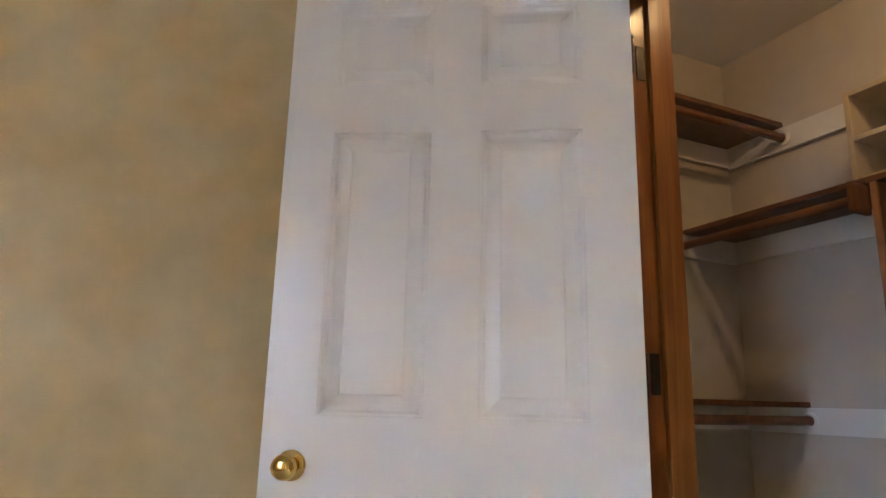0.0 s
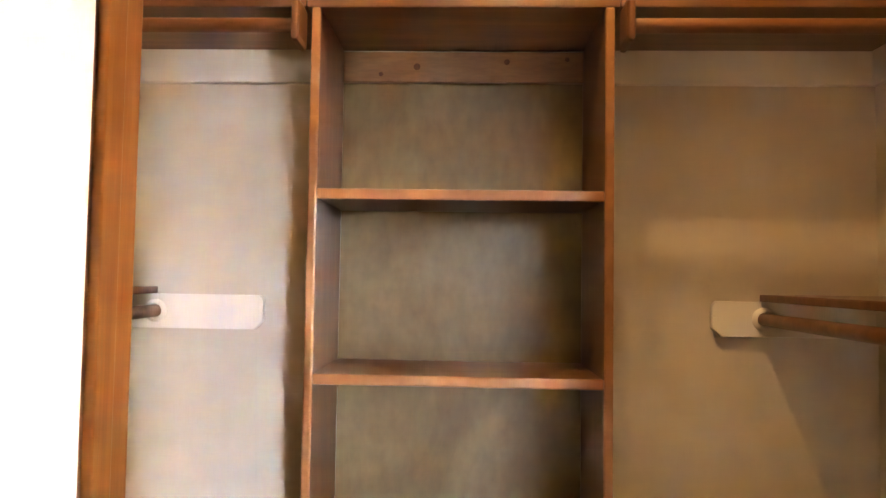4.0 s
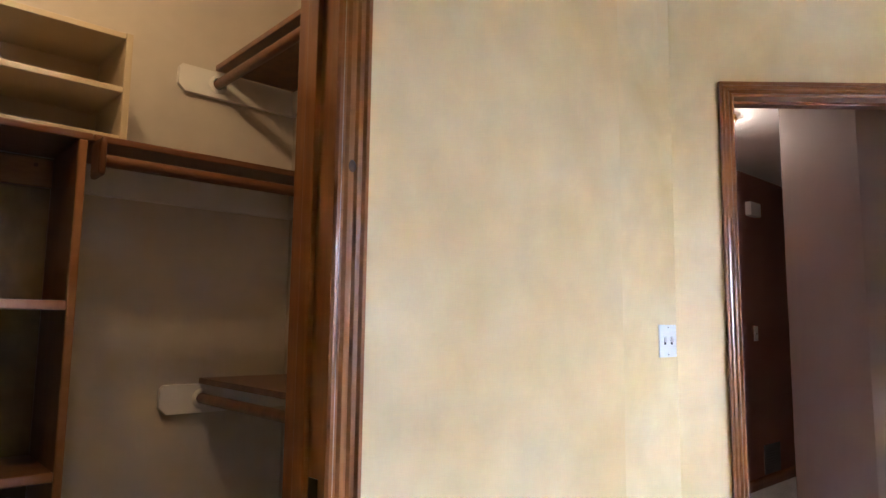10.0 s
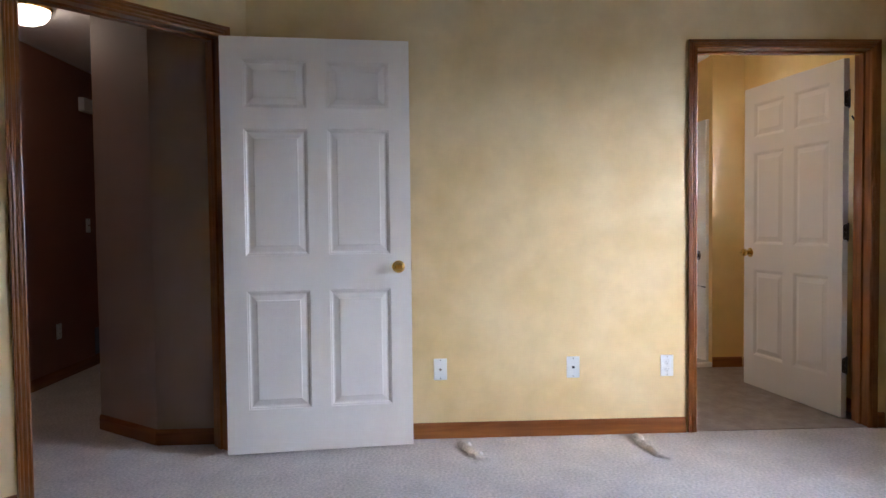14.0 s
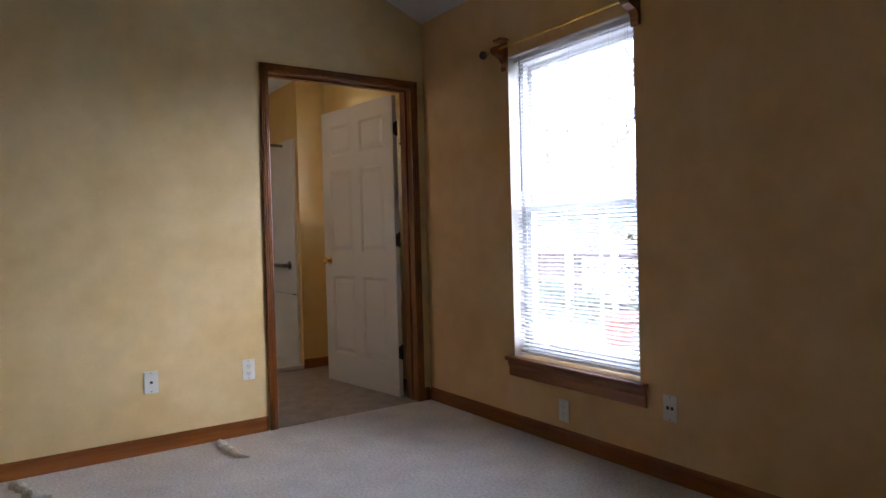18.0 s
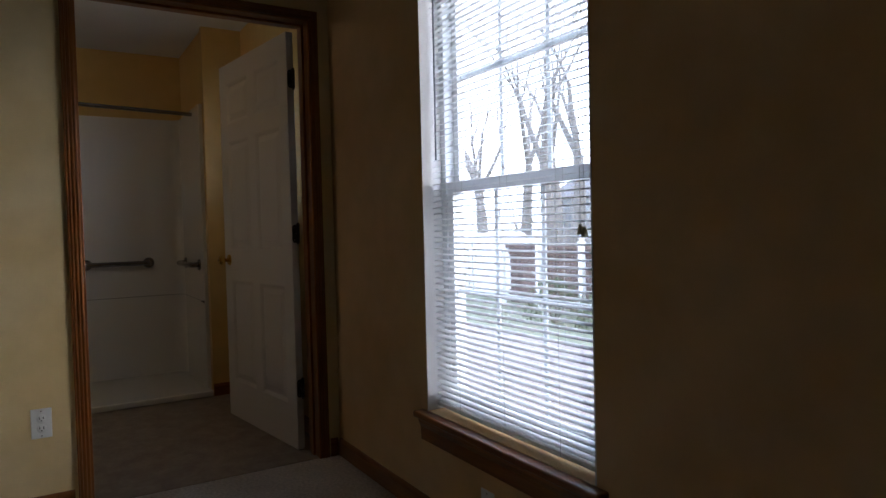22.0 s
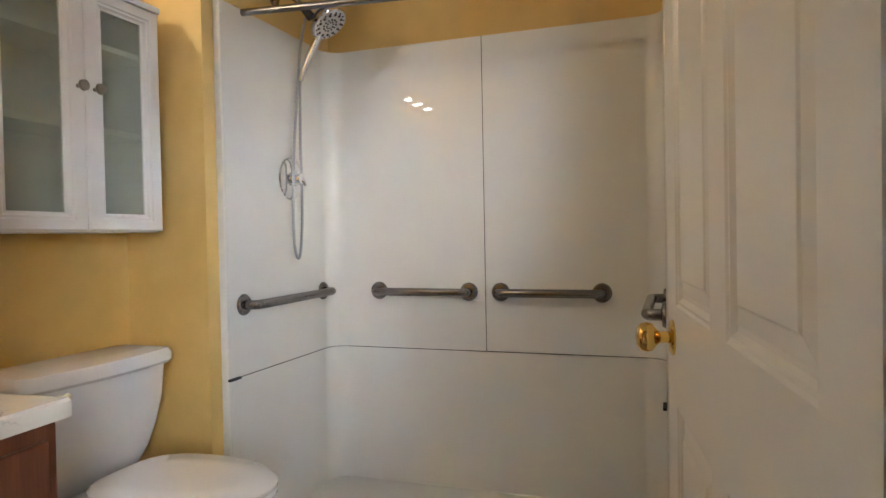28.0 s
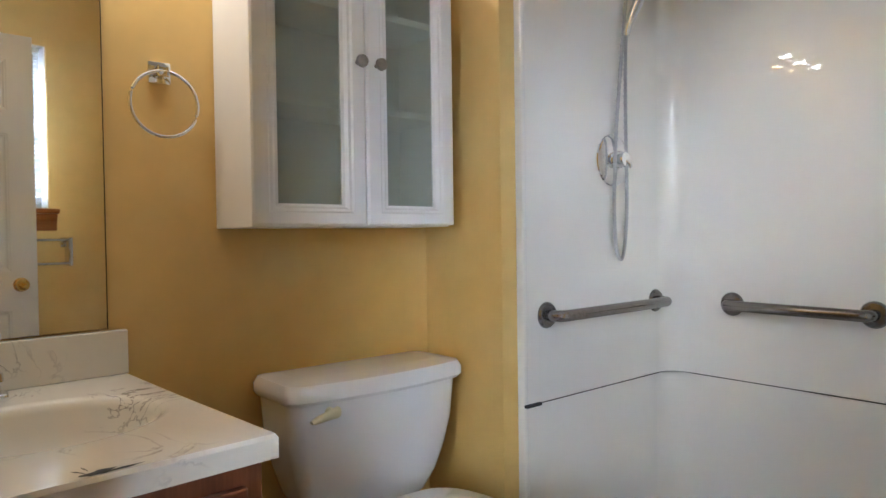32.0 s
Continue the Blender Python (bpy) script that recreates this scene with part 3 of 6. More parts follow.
# ---- trim: casings, jambs, baseboards ----
CAS = [(0, 0), (0, 0.010), (0.004, 0.0145), (0.009, 0.0155), (0.013, 0.0105), (0.017, 0.0105), (0.021, 0.0165), (0.027, 0.0165), (0.030, 0.0110), (0.034, 0.0110), (0.037, 0.0175), (0.042, 0.0180), (0.045, 0.0125), (0.048, 0.0125), (0.051, 0.0190), (0.057, 0.0190), (0.057, 0)]


def casing(name, m, w0, w1, h, side=1, wide=1.0, label="stained fluted wood door casing"):
    """Three mitred mouldings round an opening, on the plane y = 0 that faces -y (side 1) or +y (side -1)."""
    base = thing(name, (0, 0, 0), label, "door casing", kind="structure")
    base.matrix_basis = m
    prof = [(u * wide, d) for u, d in CAS]
    cw = prof[-1][0]
    for nm, ring in (("casing_leg", [[(w0 - u, -side * d, 0) for u, d in prof], [(w0 - u, -side * d, h + u) for u, d in prof]]),
                     ("casing_leg", [[(w1 + u, -side * d, 0) for u, d in prof], [(w1 + u, -side * d, h + u) for u, d in prof]]),
                     ("casing_head", [[(w0 - u, -side * d, h + u) for u, d in prof], [(w1 + u, -side * d, h + u) for u, d in prof]])):
        part(nm, loft(ring), M["trim"] if nm == "casing_leg" else M["trim_h"], base)
    return base


def jamb(name, m, w0, w1, h, depth, stop_y, label="stained wood door jamb with stops"):
    """Lining of a doorway; the opening runs from y = 0 to y = depth."""
    base = thing(name, (0, 0, 0), label, "door frame", kind="structure")
    base.matrix_basis = m
    part("jamb_side", boxm(w0 - CLEAR + 0.001, w0, -0.002, depth + 0.002, 0, h, 0.0015), M["trim"], base)
    part("jamb_side", boxm(w1, w1 + CLEAR - 0.001, -0.002, depth + 0.002, 0, h, 0.0015), M["trim"], base)
    part("jamb_head", boxm(w0 - CLEAR + 0.001, w1 + CLEAR - 0.001, -0.002, depth + 0.002, h, h + CLEAR - 0.001, 0.0015), M["trim_h"], base)
    part("stop", boxm(w0 + 0.0005, w0 + 0.011, stop_y, stop_y + 0.034, 0, h - 0.001, 0.002), M["trim"], base)
    part("stop", boxm(w1 - 0.011, w1 - 0.0005, stop_y, stop_y + 0.034, 0, h - 0.001, 0.002), M["trim"], base)
    part("stop", boxm(w0 + 0.012, w1 - 0.012, stop_y, stop_y + 0.034, h - 0.012, h - 0.0005, 0.002), M["trim_h"], base)
    return base


MB = pose(XB, 0, 0, 0, 0, 90) @ Matrix.Diagonal((1, -1, 1, 1))       # x along the wall northward, y into the bathroom
casing("door_casing_bath", MB, BD0, BD1, DOOR_H, wide=0.82, label="dark stained fluted casing round the bathroom doorway")
casing("door_casing_bath_inner", MB @ Matrix.Translation((0, WT, 0)), BD0, BD1, DOOR_H, -1, label="stained casing on the bathroom side")
jamb("door_frame_bath", MB, BD0, BD1, DOOR_H, WT, 0.045)
MC = pose(0, YN, 0)
casing("door_casing_closet", MC, CD0, CD1, DOOR_H, wide=1.12, label="knotty stained casing round the closet doorway")
jamb("door_frame_closet", MC, CD0, CD1, DOOR_H, CY0 - YN, 0.04)
casing("door_casing_hall", AM, HD0, HD1, HDH, label="dark stained fluted casing round the hall doorway")
jamb("door_frame_hall", AM, HD0, HD1, HDH, WT, 0.04)


def baseboard(name, m, length, mat="trim_h", label="stained wood baseboard"):
    prof = [(0, 0), (0.012, 0), (0.012, 0.062), (0.009, 0.074), (0.004, 0.082), (0, 0.083)]
    bm = loft([[(x, -d, z) for d, z in prof] for x in (0, length)])
    ob = tagged(link_mesh(name, bm, M[mat]), label, "baseboard", kind="structure")
    ob.matrix_basis = m
    return ob


cw = 0.0585
baseboard("baseboard", pose(XB, ANG_END[1] - 0.03, 0, 0, 0, -90), ANG_END[1] - 0.03 - BD1 - cw)
baseboard("baseboard", pose(XB, BD0 - cw, 0, 0, 0, -90), BD0 - cw - YS - 0.013)
baseboard("baseboard", pose(XB - 0.013, YS, 0, 0, 0, 180), XB - XW - 0.03)
baseboard("baseboard", pose(XW, YS + 0.013, 0, 0, 0, 90), YN - YS - 0.03)
baseboard("baseboard", pose(XW + 0.013, YN, 0), CD0 - 0.065 - XW - 0.013)
baseboard("baseboard", pose(CD1 + 0.065, YN, 0), XJ - CD1 - 0.065)
baseboard("baseboard", pose(XJ + 0.002, YN2, 0), CORNER[0] - XJ - 0.008)
baseboard("baseboard", AM @ Matrix.Translation((0.008, 0, 0)), HD0 - cw - 0.01)
baseboard("baseboard", pose(C1[0], C1[1], 0, 0, 0, -90), 0.38, label="dark baseboard in the hall")
baseboard("baseboard", pose(C2[0], C2[1], 0, 0, 0, math.degrees(math.atan2(C1[1] - C2[1], C1[0] - C2[0]))), math.hypot(C1[0] - C2[0], C1[1] - C2[1]), label="dark baseboard in the hall")
baseboard("baseboard", pose(2.11, 2.90, 0), 4.78, label="dark baseboard in the hall")
baseboard("baseboard", pose(STX, BY1 - 0.002, 0, 0, 0, -90), SY1 * -1 + BY1 - 0.026, label="dark baseboard beside the shower")
baseboard("baseboard", pose(STX, SY0 - 0.024, 0, 0, 0, -90), SY0 - YS - 0.05, label="dark baseboard beside the shower")
baseboard("baseboard", pose(STX - 0.014, YS + 0.012, 0, 0, 0, 180), STX - BX0 - 0.1, label="dark baseboard under the bathroom window")
baseboard("baseboard", pose(4.10, BY1, 0), STX - 0.013 - 4.10, label="dark baseboard behind the toilet")


# ---- doors ----
def door_leaf(name, m, w, h, label, knob_gap=0.065, th=0.035, kz=0.915, stile=0.115, mullion=0.105, rows=((0.215, 0.800), (0.975, 1.592), (1.695, 1.922))):
    """A six-panel door: hinged at x = 0, running along +x, its front towards -y."""
    base = thing(name, (0, 0, 0), label, "door")
    base.matrix_basis = m
    st, ms = w * stile, w * mullion
    pw = (w - 2 * st - ms) / 2
    cols = [(st, st + pw), (st + pw + ms, w - st)]
    bm = wall_with_holes(w, h, th, [(x0, x1, z0, z1) for x0, x1 in cols for z0, z1 in rows])
    part("slab", bm, M["door"], base)
    steps = [(0, 0.0), (0.004, 0.0030), (0.008, 0.0034), (0.015, 0.0095), (0.022, 0.0100), (0.045, 0.0040), (0.048, 0.0018), (0.050, 0.0014)]
    for x0, x1 in cols:
        for z0, z1 in rows:
            pm = bmesh.new()
            for y_of in (lambda d: d, lambda d: th - d):
                rings = [[pm.verts.new((x, y_of(d), z)) for x, z in ((x0 + o, z0 + o), (x1 - o, z0 + o), (x1 - o, z1 - o), (x0 + o, z1 - o))] for o, d in steps]
                for a, c in zip(rings, rings[1:]):
                    for k in range(4):
                        pm.faces.new((a[k], a[(k + 1) % 4], c[(k + 1) % 4], c[k]))
                pm.faces.new(rings[-1])
            bmesh.ops.recalc_face_normals(pm, faces=pm.faces)
            part("panel", pm, M["door"], base)
    kx = w - knob_gap
    for s, y in ((-1, 0.0), (1, th)):
        km = pose(kx, y, kz, 90 if s < 0 else -90)
        knob = part("knob", turned(bmesh.new(), [(0.011, 0.006), (0.010, 0.022), (0.014, 0.028), (0.024, 0.036), (0.027, 0.046), (0.025, 0.056), (0.017, 0.063), (0.010, 0.0645), (0, 0.0645)], km, 28), M["brass"], base, "polished brass knob", True)
        part("rosette", turned(bmesh.new(), [(0.032, 0.0), (0.032, 0.003), (0.026, 0.007), (0.012, 0.008)], km, 28), M["brass"], knob, "", True)
    part("latch", boxm(w + 0.0002, w + 0.002, th / 2 - 0.011, th / 2 + 0.011, kz - 0.028, kz + 0.028), M["brass"], base, "brass latch plate")
    return base


def hinge(parent, x, y, z):
    """A butt hinge: its knuckle stands at x, y; leaves lie in the gap."""
    hb = bmesh.new()
    for i in range(5):
        turned(hb, [(0.0065, z - 0.045 + i * 0.018), (0.0065, z - 0.045 + i * 0.018 + 0.0168)], pose(x, y, 0), 12)
    turned(hb, [(0.0045, z - 0.052), (0.0045, z - 0.046)], pose(x, y, 0), 10)
    turned(hb, [(0.0075, z + 0.045), (0.0075, z + 0.049), (0.003, z + 0.053)], pose(x, y, 0), 12)
    return part("hinge", hb, M["bronze"], parent, "dark bronze hinge", True)


# bathroom door, open into the bathroom
bx, by = 0.837, 0.112
bang = math.degrees(math.atan2(by, bx))
bath_door = door_leaf("door_bath", pose(3.124, -2.214, 0.012, 0, 0, bang) @ Matrix.Diagonal((1, -1, 1, 1)), 0.884, 2.035, "white six-panel door standing open into the bathroom")
for z in (0.30, 1.060, 1.81):
    hinge(bath_door, -0.006, 0.030, z)
    outline = [(0.041, -0.044)] + [(0.016 - 0.013 * math.sin(radians(q)), -0.031 - 0.013 * math.cos(radians(q))) for q in range(0, 91, 18)] + [(0.016 - 0.013 * math.cos(radians(q)), 0.031 + 0.013 * math.sin(radians(q))) for q in range(0, 91, 18)] + [(0.041, 0.044)]
    lf = prism(outline, -0.0022, -0.0003)
    for v in lf.verts:
        v.co = (v.co.z, v.co.x, v.co.y + z)
    bmesh.ops.recalc_face_normals(lf, faces=lf.faces)
    part("hinge_leaf", lf, M["bronze"], bath_door, "dark bronze hinge leaf with rounded corners")
    for sz in (-0.030, 0.0, 0.030):
        part("screw", turned(bmesh.new(), [(0.0035, 0.0), (0.003, 0.0008), (0, 0.001)], pose(-0.0023, 0.013 if sz else 0.022, z + sz, 0, -90, 0), 10), M["nickel"], bath_door)
# hall door, swung back against the east wall
hall_door = door_leaf("door_hall", pose(2.757, 1.137, 0.014, 0, 0, math.degrees(math.atan2(-0.917, 0.098))), 0.920, 2.050, "white six-panel hall door swung back against the yellow wall",
                      rows=((0.217, 0.806), (0.982, 1.605), (1.708, 1.938)))
for z in (0.30, 1.055, 1.81):
    hinge(hall_door, -0.006, 0.038, z)
# closet door, open into the bedroom
closet_door = door_leaf("door_closet", pose(-0.425, 1.557, 0.006, 0, 0, -121.0) @ Matrix.Diagonal((1, -1, 1, 1)), 0.81, 2.04, "white six-panel closet door standing open", knob_gap=0.07, kz=0.856, stile=0.143, mullion=0.1415,
                        rows=((0.185, 0.770), (0.958, 1.606), (1.722, 1.930)))
for z in (0.30, 1.055, 1.81):
    hinge(closet_door, -0.006, 0.038, z)
knot = tagged(link_mesh("wood_knot", turned(bmesh.new(), [(0.011, 0.0), (0.009, 0.0008), (0, 0.001)], Matrix.Diagonal((0.7, 1, 1, 1)), 16), M["knot"]), "dark knot in the closet door casing", "wood knot")
knot.matrix_basis = pose(CD1 + 0.031, YN - 0.0163, 1.472, 90)
strike = thing("strike_plate", (CD1 - 0.001, YN + 0.02, 0.93), "dark strike plate in the closet jamb", "strike plate")
part("plate", boxm(-0.002, 0.0, -0.012, 0.014, -0.03, 0.03, 0.0008), M["bronze"], strike)
for z in (0.31, 1.07, 1.82):
    hl = thing("jamb_hinge", (CD0 + 0.001, YN + 0.012, z), "dark bronze hinge leaf on the closet jamb", "hinge", "closet jamb hinges")
    part("leaf", boxm(0.0, 0.002, -0.010, 0.016, -0.045, 0.045, 0.0008), M["bronze"], hl)
strike = thing("strike_plate", (XB + 0.05, BD1 - 0.001, 0.93), "worn brass strike plate in the bathroom jamb", "strike plate")
part("plate", boxm(-0.017, 0.017, -0.002, 0.0, -0.033, 0.033, 0.0008), M["nickel"], strike)
part("latch_hole", boxm(-0.008, 0.008, -0.0026, -0.0021, -0.012, 0.012), M["slot"], strike)

# ---- closet fittings ----
UX0, UX1, UY, UT = -0.490, 0.179, 2.499, 1.680   # shelf unit: sides, front, top
SH1, SH2, SH3 = 1.254, 0.849, 0.443
unit = thing("shelf_unit", ((UX0 + UX1) / 2, CY1, 0), "stained pine shelf unit with plywood back, empty", "shelf unit")


def u(name, x0, x1, y0, y1, z0, z1, mat, label="", bevel=0.003, parent=None):
    cx0 = (UX0 + UX1) / 2
    return part(name, boxm(x0 - cx0, x1 - cx0, y0 - CY1, y1 - CY1, z0, z1, bevel), M[mat], parent or unit, label)


def edge_strip(name, x0, x1, z0, z1):
    """Rounded light-stained nosing on a front edge."""
    u(name, x0, x1, UY - 0.004, UY + 0.006, z0, z1, "edge", "lighter rounded front edge", 0.004)


for x0 in (UX0, UX1 - 0.02):
    u("side_panel", x0, x0 + 0.02, UY + 0.006, CY1 - 0.008, 0, UT - 0.02, "unit")
    edge_strip("edge_band", x0, x0 + 0.02, 0.0, UT - 0.02)
u("top_panel", UX0 - 0.012, UX1 + 0.012, UY - 0.002, CY1 - 0.008, UT - 0.0195, UT, "unit_h", "", 0.004)
for z in (SH1, SH2, SH3, 0.09):
    u("shelf", UX0 + 0.0205, UX1 - 0.0205, UY + 0.006, CY1 - 0.012, z - 0.02, z, "unit_h")
    edge_strip("edge_band", UX0 + 0.0205, UX1 - 0.0205, z - 0.0225, z + 0.001)
u("back_panel", UX0 + 0.0205, UX1 - 0.0205, CY1 - 0.010, CY1 - 0.003, 0.02, UT - 0.022, "ply", "worn stained plywood back", 0.0)
cleat = u("cleat", UX0 + 0.022, UX1 - 0.022, CY1 - 0.030, CY1 - 0.0105, 1.572, 1.650, "pine", "knotty pine cleat board", 0.002)
for kx, kz, kr in ((0.121, 1.592, 0.006), (0.215, 1.612, 0.009), (0.449, 1.625, 0.0075), (0.605, 1.632, 0.006)):
    kb = turned(bmesh.new(), [(kr, 0.0), (kr * 0.8, 0.0008), (0, 0.001)], pose(UX0 + kx - (UX0 + UX1) / 2, -0.0301, kz, 90), 14)
    part("pine_knot", kb, M["knot"], cleat, "dark knot")

# white two-tier box on the unit
WB0, WB1, WBY, WBT = -0.552, 0.276, 2.520, 1.976
wbox = thing("cubby_box", ((WB0 + WB1) / 2, CY1 - 0.02, UT + 0.001), "cream painted two-tier cubby box on the unit", "cubby shelf")
wc = (WB0 + WB1) / 2
hb = WBT - UT
yy0, yy1 = WBY - CY1 + 0.02, 0.005
for nm, x0, x1, z0, z1 in (("side_panel", WB0, WB0 + 0.018, 0, hb), ("side_panel", WB1 - 0.018, WB1, 0, hb), ("top_panel", WB0 + 0.0185, WB1 - 0.0185, hb - 0.018, hb - 0.002),
                           ("shelf", WB0 + 0.0185, WB1 - 0.0185, 0.129, 0.145), ("bottom_panel", WB0 + 0.0185, WB1 - 0.0185, 0.0, 0.012)):
    part(nm, boxm(x0 - wc, x1 - wc, yy0, yy1, z0, z1, 0.0025), M["raw"], wbox)
part("back_panel", boxm(WB0 + 0.02 - wc, WB1 - 0.02 - wc, yy1 - 0.006, yy1, 0.013, hb - 0.019), M["raw"], wbox)


def rod_socket(bm, x, y, z, d):
    """A ring that carries a rod's end; d: the way it faces."""
    m = Matrix.Translation((x, y, z)) @ Vector(d).to_track_quat("Z", "Y").to_matrix().to_4x4()
    turned(bm, [(0.030, 0.0), (0.030, 0.004), (0.024, 0.010), (0.0205, 0.012), (0.0205, 0.002)], m, 20)


def long_shelf(name, x0, x1, label):
    """Shelf and rod along the back wall, between the unit and a side wall, at the height of the unit's top."""
    base = thing(name, ((x0 + x1) / 2, CY1, UT), label, "closet shelf", "closet shelves")
    c = (x0 + x1) / 2
    part("shelf_board", boxm(x0 - c, x1 - c, UY - CY1 - 0.002, -0.001, -0.019, 0.0, 0.004), M["unit_h"], base)
    part("wall_cleat", boxm(x0 - c, x1 - c, -0.020, -0.001, -0.108, -0.0195, 0.002), M["flat_white"], base, "white painted wall cleat")
    left = x0 > 0
    rb = tube(bmesh.new(), [(x0 + 0.006 - c, -0.314, -0.070), (x1 - 0.006 - c, -0.314, -0.070)], 0.0165, 18)
    rod = part("rod", rb, M["unit_h"], base, "stained hanging rod", True)
    for xe, d in ((x0 + 0.001, (1, 0, 0)), (x1 - 0.001, (-1, 0, 0))):
        sb = bmesh.new()
        rod_socket(sb, xe - c, -0.314, -0.070, d)
        part("rod_socket", sb, M["flat_white"], rod, "white plastic rod socket", True)
    xe = x0 if left else x1
    s = 1 if left else -1
    # bracket block screwed to the unit's side
    blk = part("bracket", boxm(min(0, s * 0.018), max(0, s * 0.018), -0.360, -0.268, -0.116, -0.0195, 0.012), M["unit"], base, "stained wood bracket block")
    blk.location.x = xe - c
    xo = x1 if left else x0
    ep = prism([(-0.021, -0.0195), (-0.362, -0.0195), (-0.374, -0.032), (-0.374, -0.088), (-0.352, -0.110), (-0.021, -0.110)], 0, 0.018, 0.0015)
    for v in ep.verts:
        v.co = (xo - c - s * v.co.z, v.co.x, v.co.y)
    bmesh.ops.recalc_face_normals(ep, faces=ep.faces)
    part("end_plate", ep, M["flat_white"], base, "white painted end plate with clipped corners")
    return base


long_shelf("long_hanging_shelf", UX1 + 0.013, CX1 - 0.001, "stained closet shelf with a hanging rod below")
long_shelf("long_hanging_shelf", CX0 + 0.001, UX0 - 0.013, "stained closet shelf with a hanging rod below")


def side_rail(east, z, label):
    """Shelf with a rod along a side wall: white plates with clipped corners on the back wall and the front wall carry both ends."""
    s = 1 if east else -1
    xw = CX1 if east else CX0
    base = thing("side_hanging_shelf", (xw, (CY0 + CY1) / 2, z), label, "closet shelf", "closet shelves")
    yc = (CY0 + CY1) / 2
    reach = 0.308 if east else 0.285
    y0, y1 = CY0 - yc + 0.001, CY1 - yc - 0.001
    a, c = sorted((-s * 0.001, -s * reach))
    part("shelf_board", boxm(a, c, y0 + 0.02, y1 - 0.021, 0.0, 0.019, 0.004), M["unit"], base)
    part("wall_cleat", boxm(min(-s * 0.02, -s * 0.001), max(-s * 0.02, -s * 0.001), y0 + 0.02, y1 - 0.021, -0.085, -0.0005, 0.002), M["flat_white"], base, "white painted wall cleat")
    rod = part("rod", tube(bmesh.new(), [(-s * (0.296 if east else 0.279), y0 + 0.02, -0.045), (-s * (0.296 if east else 0.279), y1 - 0.02, -0.045)], 0.0165, 18), M["unit"], base, "stained hanging rod", True)
    for ye, dy in ((y1 - 0.0195, -1), (y0 + 0.0195, 1)):
        w, h0, h1, cl = 0.424 if east else 0.563, -0.090, -0.0005, 0.022
        pts = [(-0.001, h0), (-w + cl, h0), (-w, h0 + cl), (-w, h1 - cl * 0.5), (-w + cl * 0.5, h1), (-0.001, h1)]
        pm = prism(pts, 0, 0.018, 0.0015)
        for v in pm.verts:
            x, y, zz = v.co
            v.co = (s * x, ye + (zz if dy < 0 else -zz), y)
        bmesh.ops.recalc_face_normals(pm, faces=pm.faces)
        plate = part("end_plate", pm, M["flat_white"], base, "white painted plate with clipped corners")
        sb = bmesh.new()
        rod_socket(sb, -s * (0.296 if east else 0.279), ye, -0.045, (0, dy, 0))
        part("rod_socket", sb, M["flat_white"], plate, "white plastic rod socket", True)
    return base


side_rail(True, 1.014, "low stained side shelf with a hanging rod")
side_rail(False, 1.010, "low stained side shelf with a hanging rod")
side_rail(True, 2.037, "high stained side shelf with a hanging rod")
side_rail(False, 2.066, "high stained side shelf with a hanging rod")
cl = thing("ceiling_lamp", (0.04, 2.06, CH), "plain closet ceiling lamp, lit", "ceiling lamp")
part("lampholder", turned(bmesh.new(), [(0.06, 0.0), (0.06, -0.015), (0.03, -0.03), (0.02, -0.04)][::-1], None, 24), M["plate"], cl, "", True)
bulb = part("bulb", turned(bmesh.new(), [(0.0, -0.165), (0.018, -0.16), (0.03, -0.14), (0.03, -0.12), (0.02, -0.09), (0.014, -0.055), (0.014, -0.041)], None, 18), M["warm_bulb"], cl, "lit warm bulb", True)
bulb.visible_shadow = False


# ---- wall plates ----
def wall_plate(name, m, kind, label):
    """A plate on the plane y = 0, facing -y."""
    ob = thing(name, (0, 0, 0), label, "light switch" if kind == "switch" else "wall outlet", "wall plates")
    ob.matrix_basis = m
    w = 0.058 if kind == "switch" else 0.035
    part("plate", boxm(-w, w, -0.006, -0.0002, -0.0575, 0.0575, 0.003), M["plate"], ob)
    if kind == "switch":
        for x in (-0.023, 0.023):
            part("toggle", boxm(x - 0.005, x + 0.005, -0.016, -0.006, -0.004, 0.016, 0.002), M["plate"], ob)
            part("toggle_slot", boxm(x - 0.0065, x + 0.0065, -0.0066, -0.0061, -0.013, 0.013), M["slot"], ob)
    elif kind == "duplex":
        for z in (-0.0195, 0.0195):
            f = part("receptacle", turned(bmesh.new(), [(0.0165, 0.0), (0.0165, 0.002), (0.015, 0.003), (0, 0.003)], pose(0, -0.006, z, 90), 20), M["plate"], ob, "", True)
            for x in (-0.0065, 0.0065):
                part("slot", boxm(x - 0.0012, x + 0.0012, -0.0096, -0.0091, z - 0.002, z + 0.007), M["slot"], f)
            part("slot", boxm(-0.002, 0.002, -0.0096, -0.0091, z - 0.010, z - 0.006), M["slot"], f)
    elif kind == "coax":
        part("jack", turned(bmesh.new(), [(0.007, 0.0), (0.007, 0.003), (0.0048, 0.003), (0.0048, 0.012), (0, 0.012)], pose(0, -0.006, 0, 90), 12), M["nickel"], ob, "threaded cable jack", True)
    elif kind == "phone":
        part("jack", boxm(-0.007, 0.007, -0.0068, -0.0061, -0.007, 0.006), M["slot"], ob, "small dark phone jack")
    elif kind == "double_jack":
        for x in (-0.011, 0.011):
            part("jack", boxm(x - 0.007, x + 0.007, -0.0068, -0.0061, -0.006, 0.008), M["slot"], ob, "small dark phone jack")
    for z in (-0.048, 0.048):
        part("screw", turned(bmesh.new(), [(0.003, 0), (0.0025, 0.0012), (0, 0.0014)], pose(0, -0.006, z, 90), 10), M["nickel"], ob)
    return ob


